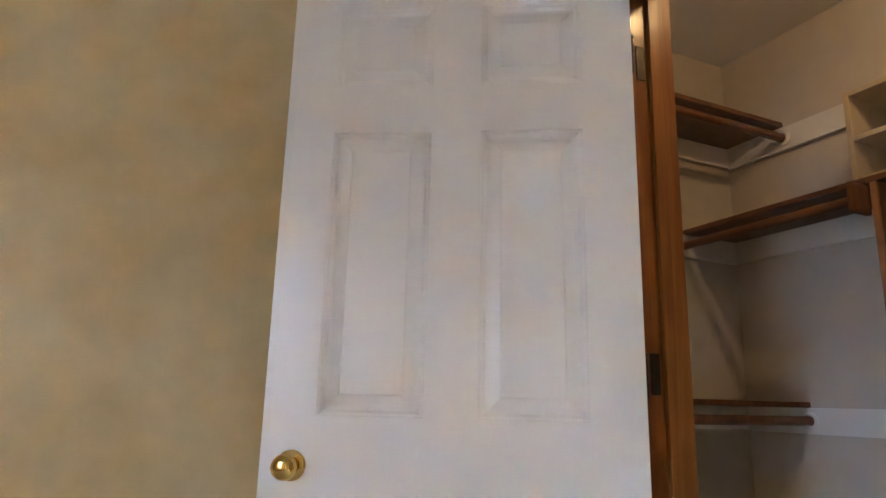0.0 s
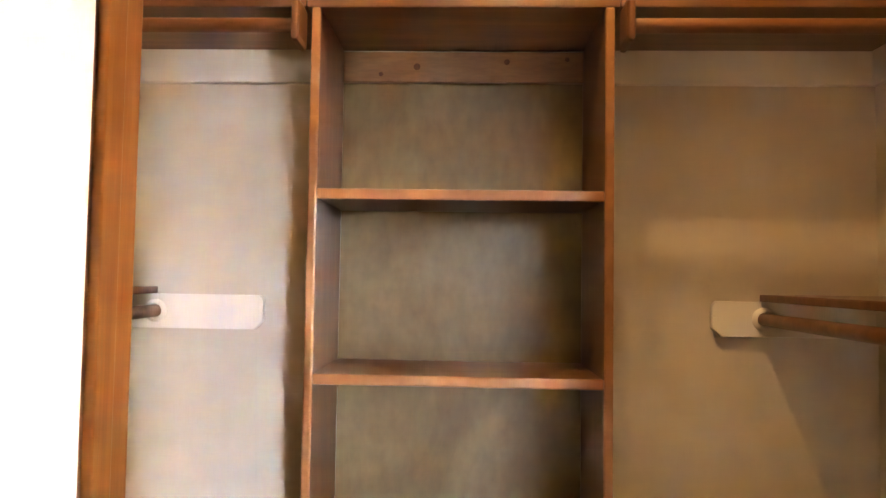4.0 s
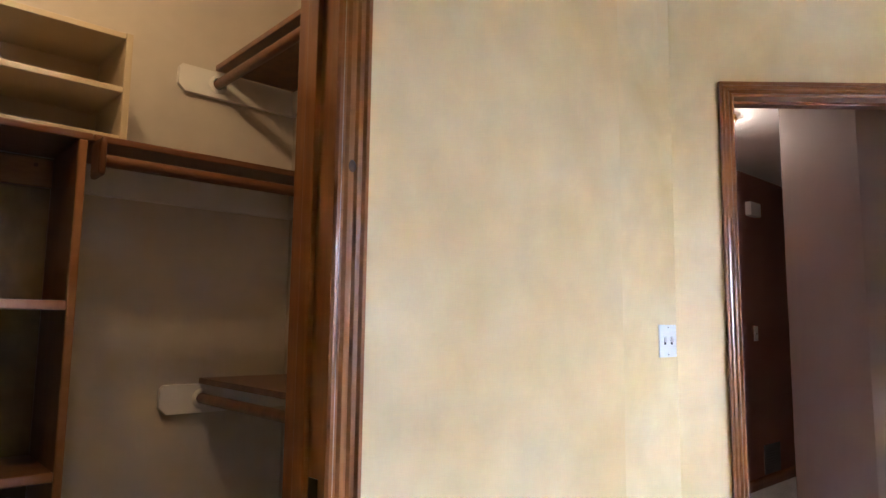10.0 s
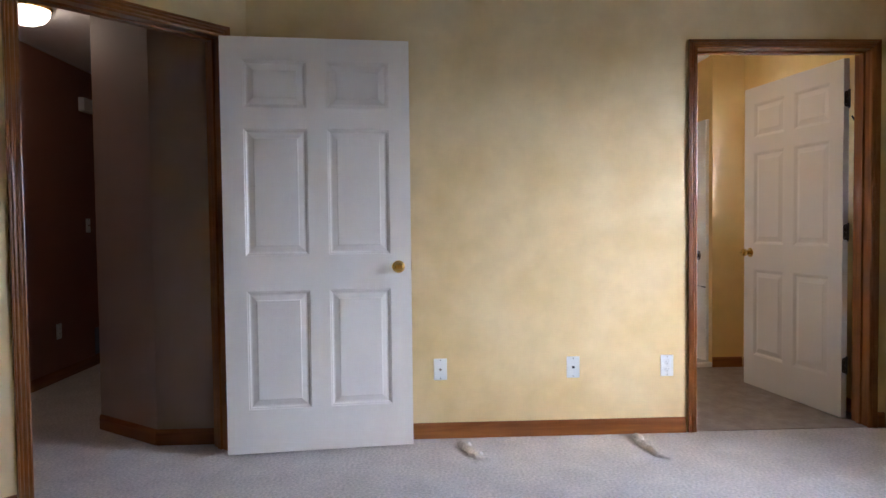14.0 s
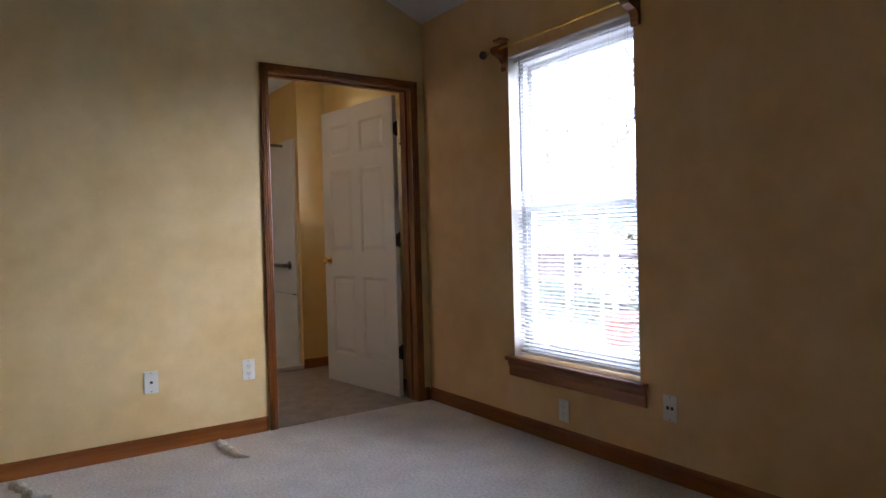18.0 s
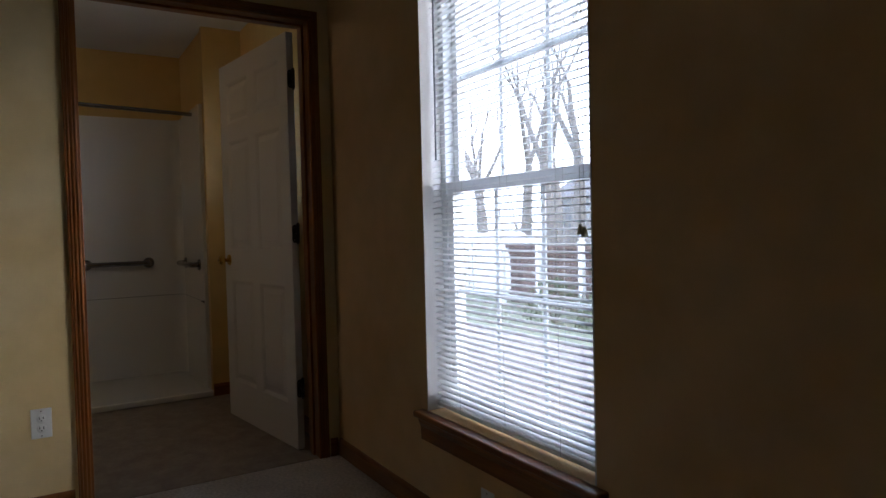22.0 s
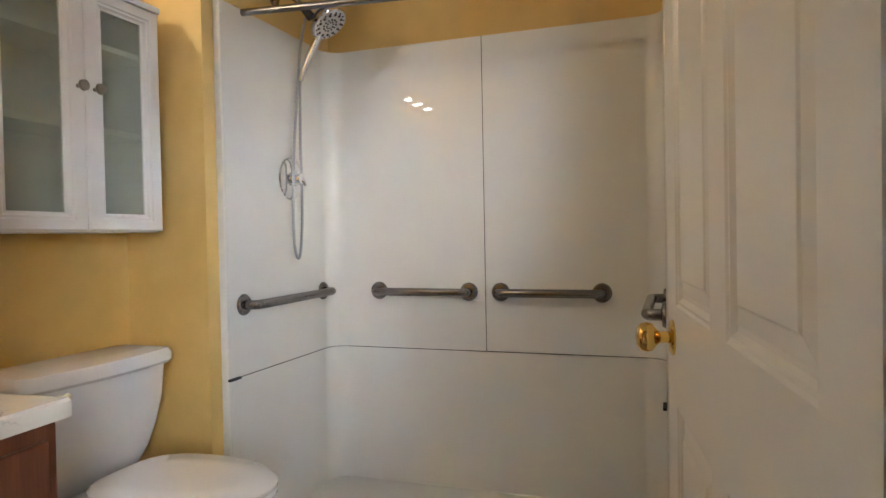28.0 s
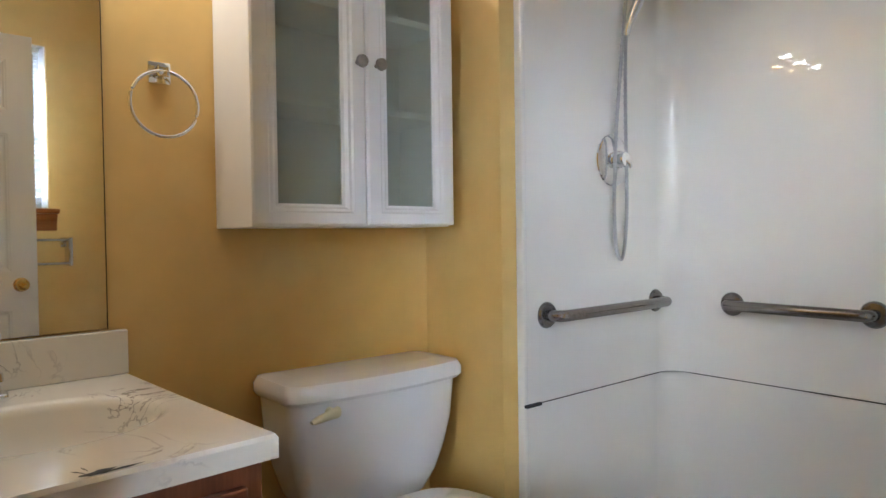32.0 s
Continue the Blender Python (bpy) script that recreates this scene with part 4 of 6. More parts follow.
wall_plate("wall_outlet", pose(XB, 0.075, 0.370, 0, 0, -90), "coax", "white cable outlet plate on the yellow wall")
wall_plate("wall_outlet", pose(XB, -0.638, 0.368, 0, 0, -90), "phone", "white phone outlet plate on the yellow wall")
wall_plate("wall_outlet", pose(XB, -1.150, 0.366, 0, 0, -90), "duplex", "white duplex outlet beside the bathroom doorway")
wall_plate("wall_outlet", pose(1.732, YS, 0.178, 0, 0, 180), "duplex", "white duplex outlet under the window")
wall_plate("wall_outlet", pose(1.086, YS, 0.320, 0, 0, 180), "double_jack", "white plate with two dark jacks")
wall_plate("light_switch", pose(1.957, YN2, 1.160), "switch", "white double light switch beside the hall doorway")
wall_plate("wall_outlet", pose(1.40, YN2, 0.19), "duplex", "white duplex outlet near the closet wall")

# dents in the carpet where furniture stood
for x, y, l, rz in ((2.78, -0.058, 0.27, 196), (2.79, -0.958, 0.33, 181)):
    dm = bmesh.new()
    wob = random.Random(int(l * 1000))
    zig = [(l * (k / 9 - 0.5), wob.uniform(-0.014, 0.014), 0.001) for k in range(10)] + [(l * 0.5 + 0.02, 0.03, 0.001), (l * 0.5 + 0.035, 0.055, 0.0)]
    tube(dm, zig, [0.008] + [wob.uniform(0.020, 0.030) for k in range(9)] + [0.014, 0.006], 10)
    dent = tagged(link_mesh("carpet_ridge", dm, M["carpet"]), "small raised ridge pressed into the carpet", "carpet ridge", "carpet ridges")
    dent.matrix_basis = pose(x, y, 0.0005, 0, 0, rz)


# ---- windows ----
def window_unit(name, x0, x1, z0, z1, label, columns, sash_split=0.494, grid_rows=2):
    """A double-hung window in the outer wall: frame, two sashes with muntins, panes, drywall returns and a wooden stool with apron."""
    base = thing(name, ((x0 + x1) / 2, YS, z0), label, "window", kind="structure")
    w, h = (x1 - x0) / 2, z1 - z0
    yo = -EXT + 0.005
    for nm, b in (("window_frame", (-w, -w + 0.035, yo, yo + 0.075, 0, h)), ("window_frame", (w - 0.035, w, yo, yo + 0.075, 0, h)),
                  ("window_frame", (-w + 0.0355, w - 0.0355, yo, yo + 0.075, h - 0.035, h)), ("window_frame", (-w + 0.0355, w - 0.0355, yo, yo + 0.075, 0, 0.04))):
        part(nm, boxm(*b, 0.003), M["vinyl_frame"], base)
    # returns, painted white
    part("window_return", boxm(-w - 0.0005, -w + 0.004, yo + 0.076, 0.001, 0, h), M["flat_white"], base)
    part("window_return", boxm(w - 0.004, w + 0.0005, yo + 0.076, 0.001, 0, h), M["flat_white"], base)
    part("window_return", boxm(-w + 0.0045, w - 0.0045, yo + 0.076, 0.001, h - 0.004, h), M["flat_white"], base)
    mid = h * sash_split
    for zz0, zz1, y in ((0.041, mid + 0.018, yo + 0.042), (mid - 0.018, h - 0.036, yo + 0.012)):
        sash = part("sash", box(box(box(boxm(-w + 0.036, -w + 0.072, y, y + 0.028, zz0, zz1, 0.002), w - 0.072, w - 0.036, y, y + 0.028, zz0, zz1, 0.002),
                    -w + 0.072, w - 0.072, y, y + 0.028, zz0, zz0 + 0.04, 0.002), -w + 0.072, w - 0.072, y, y + 0.028, zz1 - 0.04, zz1, 0.002), M["vinyl_frame"], base)
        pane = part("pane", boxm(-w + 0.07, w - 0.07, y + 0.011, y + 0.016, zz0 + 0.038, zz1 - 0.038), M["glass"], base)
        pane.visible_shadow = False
        for k in range(1, columns):
            x = -w + 0.072 + (2 * w - 0.144) * k / columns
            part("muntin", boxm(x - 0.009, x + 0.009, y + 0.006, y + 0.0105, zz0 + 0.04, zz1 - 0.04), M["muntin"], sash)
        for k in range(1, grid_rows):
            z = zz0 + 0.04 + (zz1 - zz0 - 0.08) * k / grid_rows
            part("muntin", boxm(-w + 0.072, w - 0.072, y + 0.0055, y + 0.011, z - 0.009, z + 0.009), M["muntin"], sash)
    stool = bmesh.new()
    box(stool, -w - 0.042, w + 0.042, -0.006, 0.042, -0.026, -0.002, 0.007, 3)
    part("window_sill", stool, M["trim_h"], base, "dark stained wooden stool")
    part("sill_board", boxm(-w, w, yo + 0.076, -0.006, -0.020, -0.001), M["trim_h"], base)
    ap = loft([[(x, d, z) for d, z in ((0.0005, -0.027), (0.024, -0.027), (0.022, -0.045), (0.014, -0.064), (0.012, -0.112), (0.0005, -0.116))] for x in (-w - 0.034, w + 0.034)])
    part("apron", ap, M["trim_h"], base, "dark stained apron")
    return base


def venetian_blind(x0, x1, z0, z1, label, tilt=-9, pitch=0.0213):
    """A mini blind hung inside the opening, slats open."""
    base = thing("window_blind", ((x0 + x1) / 2, YS - 0.045, z1), label, "window blind")
    w = (x1 - x0) / 2 - 0.014
    h = z1 - z0
    part("headrail", boxm(-w, w, -0.016, 0.016, -0.030, -0.004, 0.003), M["blind"], base)
    n = int((h - 0.065) / pitch)
    sm = bmesh.new()
    prof = [(-0.0125, 0.0), (-0.006, 0.0022), (0.0, 0.0029), (0.006, 0.0022), (0.0125, 0.0)]
    rings = []
    for x in (-w + 0.003, w - 0.003):
        rings.append([sm.verts.new((x, p, q)) for p, q in prof] + [sm.verts.new((x, p, q - 0.0005)) for p, q in prof[::-1]])
    for k in range(10):
        sm.faces.new((rings[0][k], rings[0][(k + 1) % 10], rings[1][(k + 1) % 10], rings[1][k]))
    sm.faces.new(rings[0][::-1])
    sm.faces.new(rings[1])
    bmesh.ops.recalc_face_normals(sm, faces=sm.faces)
    me = bpy.data.meshes.new("slat")
    sm.to_mesh(me)
    sm.free()
    me.materials.append(M["blind"])
    rnd = random.Random(4)
    for i in range(n):
        s = new("slat", me)
        s.parent = base
        s.matrix_basis = pose(0, 0, -0.045 - i * pitch, tilt + rnd.uniform(-1.2, 1.2), rnd.uniform(-0.12, 0.12), 0)
    zb = -0.045 - n * pitch
    part("bottom_rail", boxm(-w + 0.002, w - 0.002, -0.011, 0.011, zb - 0.006, zb + 0.008, 0.003), M["blind"], base)
    for fx in (-0.62, 0.0, 0.62):
        for y in (-0.0135, 0.0135):
            part("ladder_cord", tube(bmesh.new(), [(w * fx, y, -0.03), (w * fx, y, zb)], 0.0007, 5), M["cord"], base)
    part("wand", tube(bmesh.new(), [(w * 0.87, 0.022, -0.03), (w * 0.875, 0.024, -h * 0.45)], 0.0035, 8), M["wand"], base, "grey tilt wand")
    for dx, dz in ((0.0, 0.0), (0.015, 0.006)):
        cx_ = -w * 0.868 - dx
        c = part("lift_cord", tube(bmesh.new(), [(cx_, 0.020, -0.03), (cx_, 0.021, -h * 0.612 - dz + 0.03)], 0.0009, 5), M["cord"], base)
        part("tassel", turned(bmesh.new(), [(0.004, 0.028), (0.006, 0.02), (0.010, 0.0), (0, 0.0)][::-1], pose(cx_, 0.021, -h * 0.612 - dz), 12), M["ivory"], c, "small cord tassel", True)
    return base


window_unit("window_1", WX0, WX1, WZ0, WZ1, "tall white double-hung window with a dark wooden sill", 3)
venetian_blind(WX0, WX1, WZ0, WZ1, "white mini blind lowered over the window, slats open")
window_unit("window_2", BWX0, BWX1, BWZ0, BWZ1, "small white bathroom window with a dark wooden sill", 2)
venetian_blind(BWX0, BWX1, BWZ0, BWZ1, "white mini blind over the bathroom window, slats open")

# curtain pole on carved brackets
RZ = WZ1 + 0.030
rodt = thing("curtain_rod", ((WX0 + WX1) / 2, YS, RZ), "thin brass curtain rod on dark carved brackets", "curtain rod")
rw = (WX1 - WX0) / 2 + 0.09
part("rod", tube(bmesh.new(), [(-rw, 0.075, 0), (rw, 0.075, 0)], 0.007, 12), M["brass"], rodt, "", True)
for s in (-1, 1):
    part("finial", turned(bmesh.new(), [(0.007, 0.0), (0.012, 0.006), (0.008, 0.012), (0.020, 0.022), (0.024, 0.036), (0.018, 0.050), (0.006, 0.058), (0, 0.060)], Matrix.Translation((s * rw, 0.075, 0)) @ pose(0, 0, 0, 0, 90 * s, 0), 18), M["bronze"], rodt, "dark round finial", True)
    prof = [(0.0005, -0.10), (0.012, -0.105), (0.020, -0.085), (0.016, -0.06), (0.036, -0.035), (0.060, -0.025), (0.078, -0.018), (0.092, 0.0), (0.090, 0.018), (0.070, 0.026), (0.040, 0.022), (0.026, 0.034), (0.020, 0.050), (0.0005, 0.055)]
    xs = s * ((WX1 - WX0) / 2 + 0.018)
    part("bracket", loft([[(xs - 0.022, y, z) for y, z in prof], [(xs + 0.022, y, z) for y, z in prof]]), M["trim"], rodt, "carved dark wooden bracket")
    part("bracket_cap", boxm(xs - 0.034, xs + 0.034, 0.0008, 0.062, 0.0555, 0.070, 0.004), M["trim"], rodt)

# hall lamp and fittings
hl = thing("ceiling_lamp", (3.46, 2.43, 2.44), "frosted dome hall ceiling lamp, lit", "ceiling lamp")
dome = part("dome", turned(bmesh.new(), [(0.0, -0.115), (0.05, -0.110), (0.09, -0.092), (0.115, -0.06), (0.12, -0.03)], None, 28), M["lit_glass"], hl, "glowing frosted glass dome", True)
dome.visible_shadow = False
part("collar", turned(bmesh.new(), [(0.128, -0.032), (0.135, -0.020), (0.130, 0.0)], None, 28), M["brass"], hl, "brass collar", True)

# ---- bathroom ----
# shower: base, lower skirt, upper panels
shower = thing("shower_stall", ((SX0 + BX1) / 2, (SY0 + SY1) / 2, 0), "glossy white fibreglass walk-in shower stall", "shower stall")
scx, scy = (SX0 + BX1) / 2, (SY0 + SY1) / 2
XBK = 5.356


def niche(x_front, z0, z1, r=0.07, lip=0.0, th=0.03):
    """A three-sided shell, open to the west, with rounded inner corners."""
    inner = [(x_front, SY1), (XBK - r - 0.006, SY1)]
    inner += [(XBK - r + r * math.sin(radians(a)), SY1 - r + r * math.cos(radians(a))) for a in range(0, 91, 15)]
    inner += [(XBK, SY1 - r - 0.006), (XBK, SY0 + r + 0.006)]
    inner += [(XBK - r + r * math.cos(radians(a)), SY0 + r - r * math.sin(radians(a))) for a in range(0, 91, 15)]
    inner += [(XBK - r - 0.006, SY0), (x_front, SY0)]
    outer = [(x_front, SY0 - th), (XBK + th, SY0 - th), (XBK + th, SY1 + th), (x_front, SY1 + th)]
    bm = bmesh.new()
    low = [[bm.verts.new((x - scx, y - scy, z)) for x, y in inner] for z in (z0, z1)]
    out = [[bm.verts.new((x - scx, y - scy, z)) for x, y in outer] for z in (z0, z1)]
    for a, c, rev in ((low[0], low[1], False), (out[0], out[1], False)):
        for i in range(len(a) - 1):
            bm.faces.new((a[i], a[i + 1], c[i + 1], c[i]))
    for k in (0, 1):
        bm.faces.new(low[k] + out[k])
    bm.faces.new((low[0][0], low[1][0], out[1][-1], out[0][-1]))
    bm.faces.new((low[0][-1], low[1][-1], out[1][0], out[0][0]))
    bmesh.ops.recalc_face_normals(bm, faces=bm.faces)
    return bm


part("lower_skirt", niche(SX0, 0.03, SEAM - 0.0015, 0.085), M["surround"], shower, "", True)
part("upper_surround", niche(SX0, SEAM + 0.0015, STOP, 0.07), M["surround"], shower, "", True)
pan = bmesh.new()
box(pan, SX0 - scx, XBK + 0.02 - scx, SY0 - 0.02 - scy, SY1 + 0.02 - scy, 0.004, 0.034, 0.004)
part("shower_pan", pan, M["surround"], shower, "low white shower floor")
part("threshold", boxm(SX0 - 0.095 - scx, SX0 + 0.02 - scx, SY0 - 0.021 - scy, SY1 + 0.021 - scy, 0.004, 0.044, 0.012, 3), M["surround"], shower)
for y0, y1 in ((SY1 - 0.0, SY1 + 0.034), (SY0 - 0.034, SY0 + 0.0)):
    part("front_flange", boxm(SX0 - 0.016 - scx, SX0 + 0.001 - scx, y0 - scy, y1 - scy, 0.045, STOP, 0.005), M["surround"], shower)
seam_x = -1.368
for nm, b in (("panel_seam", (XBK - 0.0025, XBK - 0.0005, seam_x - 0.0011, seam_x + 0.0011, SEAM, STOP)),
              ("panel_seam", (XBK - 0.0025, XBK - 0.0005, SY0 + 0.075, SY1 - 0.075, SEAM - 0.0012, SEAM + 0.0012)),
              ("panel_seam", (SX0 + 0.01, XBK - 0.075, SY1 - 0.0025, SY1 - 0.0005, SEAM - 0.0012, SEAM + 0.0012)),
              ("panel_seam", (SX0 + 0.01, XBK - 0.075, SY0 + 0.0005, SY0 + 0.0025, SEAM - 0.0012, SEAM + 0.0012))):
    part(nm, boxm(b[0] - scx, b[1] - scx, b[2] - scy, b[3] - scy, b[4], b[5]), M["bronze"], shower, "thin dark joint between panels")
for y0, y1 in ((seam_x + 0.003, SY1 - 0.09), (SY0 + 0.09, seam_x - 0.003)):
    lip = [(XBK - 0.0004, STOP - 0.19), (XBK - 0.0008, STOP - 0.165), (XBK - 0.0012, STOP - 0.14), (XBK - 0.0012, STOP - 0.006), (XBK - 0.0004, STOP - 0.002)]
    part("panel_lip", loft([[(x - scx, y - scy, z) for x, z in lip] for y in (y0, y1)]), M["surround"], shower, "faint raised band near the top")
for y in (SY1 - 0.012, SY0 + 0.001):
    part("gap_filler", boxm(SX0 - 0.018 - scx, SX0 + 0.045 - scx, y - scy, y + 0.011 - scy, SEAM - 0.004, SEAM + 0.004), M["rubber"], shower, "black gap at the panel joint")
drain = thing("shower_drain", (4.975, -1.368, 0.0345), "round dark metal shower drain", "drain")
part("grate", turned(bmesh.new(), [(0.052, 0.0), (0.052, 0.003), (0.046, 0.004), (0, 0.004)], None, 28), M["nickel"], drain, "", True)
for i in range(12):
    a = i * math.pi / 6
    part("hole", boxm(-0.004, 0.004, -0.009, 0.009, 0.0041, 0.0048, m=pose(0.028 * math.cos(a), 0.028 * math.sin(a), 0, 0, 0, math.degrees(a) + 90)), M["slot"], drain)


def grab_bar(a, c, out, label):
    """A bar with flanges at a and c on a wall; out: the way off the wall."""
    a, c, o = Vector(a), Vector(c), Vector(out)
    base = thing("grab_bar", a, label, "grab bar", "grab bars")
    d = (c - a).normalized()
    L = (c - a).length
    k = 0.055
    pts = [o * 0.006, o * (k - 0.022)]
    pts += [d * (0.022 * (1 - math.cos(t))) + o * (k - 0.022 + 0.022 * math.sin(t)) for t in (0.5, 1.0, 1.57)]
    far = [d * L - d * (p.dot(d)) + o * p.dot(o) for p in pts[::-1]]
    part("bar", tube(bmesh.new(), pts + far, 0.0172, 16), M["steel"], base, "", True)
    q = o.to_track_quat("Z", "Y").to_matrix().to_4x4()
    for p in (Vector((0, 0, 0)), d * L):
        part("flange", turned(bmesh.new(), [(0.039, 0.0), (0.039, 0.004), (0.034, 0.011), (0.018, 0.014)], Matrix.Translation(p) @ q, 26), M["steel"], base, "", True)
    return base


BZ = 0.878
grab_bar((XBK - 0.003, -0.882, BZ + 0.002), (XBK - 0.003, -1.296, BZ), (-1, 0, 0), "brushed steel grab bar on the shower back wall")
grab_bar((XBK - 0.003, -1.434, BZ), (XBK - 0.003, -1.846, BZ), (-1, 0, 0), "brushed steel grab bar on the shower back wall")
grab_bar((4.690, SY1 - 0.001, BZ + 0.004), (5.262, SY1 - 0.001, BZ + 0.006), (0, -1, 0), "brushed steel grab bar on the shower side wall")
grab_bar((4.72, SY0 + 0.001, BZ - 0.006), (5.22, SY0 + 0.001, BZ - 0.006), (0, 1, 0), "brushed steel grab bar on the far shower side wall")

sr = thing("shower_rod", (4.724, scy, 1.938), "brushed steel curtain rod across the shower", "shower rod")
part("rod", tube(bmesh.new(), [(0.10, SY0 - 0.03 - scy, -0.028), (0, SY1 + 0.03 - scy, 0)], 0.0128, 14), M["steel"], sr, "", True)
for s, y in ((-1, SY1 + 0.033), (1, SY0 - 0.033)):
    part("end_flange", turned(bmesh.new(), [(0.028, 0.0), (0.028, 0.005), (0.018, 0.018)], Matrix.Translation((0 if s < 0 else 0.10, y - scy, 0 if s < 0 else -0.028)) @ pose(0, 0, 0, 90 if s < 0 else -90), 20), M["steel"], sr, "", True)

# hand shower on its arm, with hose and valve
SHX = 5.02
hs = thing("hand_shower", (SHX, SY1 + 0.034, 2.072), "chrome hand shower on an arm with a metal hose", "shower head")
part("arm_flange", turned(bmesh.new(), [(0.034, 0.0), (0.032, 0.006), (0.018, 0.012), (0.013, 0.014)], pose(-0.035, 0, 0.01, 90), 22), M["steel"], hs, "", True)
part("arm", tube(bmesh.new(), [(-0.035, -0.010, 0.01), (-0.033, -0.045, 0.012), (-0.028, -0.080, 0.004), (-0.020, -0.105, -0.018), (-0.014, -0.122, -0.040)], 0.0105, 14), M["steel"], hs, "", True)
part("swivel", tube(bmesh.new(), [(-0.016, -0.116, -0.032), (-0.008, -0.134, -0.056), (0.0, -0.150, -0.078)], [0.015, 0.017, 0.019], 14), M["slot"], hs, "black swivel joint", True)
hm = Matrix.Translation((-0.005, -0.228, -0.112)) @ Vector((-0.06, -0.60, -0.79)).to_track_quat("Z", "Y").to_matrix().to_4x4() @ Matrix.Scale(1.28, 4)
part("holder", turned(bmesh.new(), [(0.016, -0.050), (0.030, -0.040), (0.044, -0.026), (0.046, -0.020)], hm, 24), M["slot"], hs, "black bell-shaped holder", True)
head = part("spray_head", turned(bmesh.new(), [(0.046, -0.020), (0.058, -0.010), (0.062, 0.0), (0.058, 0.005), (0, 0.006)], hm, 32), M["chrome"], hs, "round chrome spray head", True)
part("spray_face", turned(bmesh.new(), [(0.054, 0.0061), (0.054, 0.0075), (0, 0.008)], hm, 28), M["plate"], head, "pale nozzle plate", True)
for r, n, q in ((0.012, 8, 0.0032), (0.022, 12, 0.0036), (0.040, 13, 0.0048), (0.048, 16, 0.0030)):
    for i in range(n):
        a = 2 * math.pi * i / n
        part("nozzle", turned(bmesh.new(), [(q, 0.0), (q * 0.85, 0.002), (0, 0.0022)], hm @ pose(r * math.cos(a), r * math.sin(a), 0.0076), 8), M["slot"], head)
hand = [(0.004, -0.192, -0.130), (0.004, -0.172, -0.165), (0.003, -0.148, -0.205), (0.0, -0.122, -0.255), (-0.003, -0.103, -0.295), (-0.004, -0.095, -0.325)]
part("handle", tube(bmesh.new(), hand, [0.010, 0.0145, 0.0165, 0.0155, 0.012, 0.0095], 14), M["chrome"], hs, "", True)
hose_a = [(-0.004, -0.094, -0.315), (0.004, -0.085, -0.42), (0.022, -0.072, -0.62), (0.034, -0.066, -0.85), (0.026, -0.062, -0.99), (0.004, -0.062, -1.035),
          (-0.024, -0.064, -0.99), (-0.034, -0.066, -0.85), (-0.026, -0.070, -0.62), (-0.008, -0.078, -0.40), (-0.002, -0.095, -0.20), (0.0, -0.120, -0.075)]


def smooth_path(pts, n=8):
    P = [Vector(p) for p in pts]
    P = [P[0] * 2 - P[1]] + P + [P[-1] * 2 - P[-2]]
    out = []
    for i in range(1, len(P) - 2):
        for k in range(n):
            t = k / n
            a, b_, c, d = P[i - 1:i + 3]
            out.append(0.5 * (2 * b_ + (c - a) * t + (2 * a - 5 * b_ + 4 * c - d) * t * t + (3 * b_ - a - 3 * c + d) * t ** 3))
    return out + [P[-2]]


hp = smooth_path(hose_a, 22)
part("hose", tube(bmesh.new(), hp, [0.0066 if i % 2 else 0.0050 for i in range(len(hp))], 10), M["hose"], hs, "ribbed metal hose")
valve = thing("shower_valve", (SHX + 0.003, SY1 - 0.0005, 1.358), "round chrome shower valve with a lever", "shower valve")
part("escutcheon", turned(bmesh.new(), [(0.085, 0.0), (0.083, 0.004), (0.070, 0.010), (0.030, 0.014)], pose(0, 0, 0, 90), 36), M["chrome"], valve, "", True)
part("valve_knob", turned(bmesh.new(), [(0.030, 0.012), (0.028, 0.030), (0.022, 0.052), (0, 0.054)], pose(0, 0, 0, 90), 24), M["chrome"], valve, "", True)
part("lever", tube(bmesh.new(), [(0, -0.045, 0), (0.012, -0.054, -0.012), (0.020, -0.056, -0.026)], [0.009, 0.008, 0.006], 10), M["chrome"], valve, "", True)

# toilet
TX, TW = 4.187, 0.270     # centre line and half width of the tank
toilet = thing("toilet", (TX, BY1 - 0.03, 0.004), "white porcelain toilet with its lid closed", "toilet")


def rounded(w, d0, d1, r, z, bow=0.0, n=5):
    """A rounded rectangle from y = -d1 to -d0, with a bowed front."""
    pts = []
    for cx_, cy_, a0 in ((w - r, -d0 - r, 0), (-w + r, -d0 - r, 90), (-w + r, -d1 + r, 180), (w - r, -d1 + r, 270)):
        for i in range(n + 1):
            a = radians(a0 + 90 * i / n)
            x, y = cx_ + r * math.cos(a), cy_ + r * math.sin(a)
            if a0 >= 180:
                y -= bow * (1 - (x / w) ** 2)
            pts.append((x, y, z))
    front = []
    for i in range(1, 8):
        x = -w + r + (2 * w - 2 * r) * i / 8
        front.append((x, -d1 - bow * (1 - (x / w) ** 2), z))
    k = 3 * (n + 1)
    return pts[:k] + front + pts[k:]


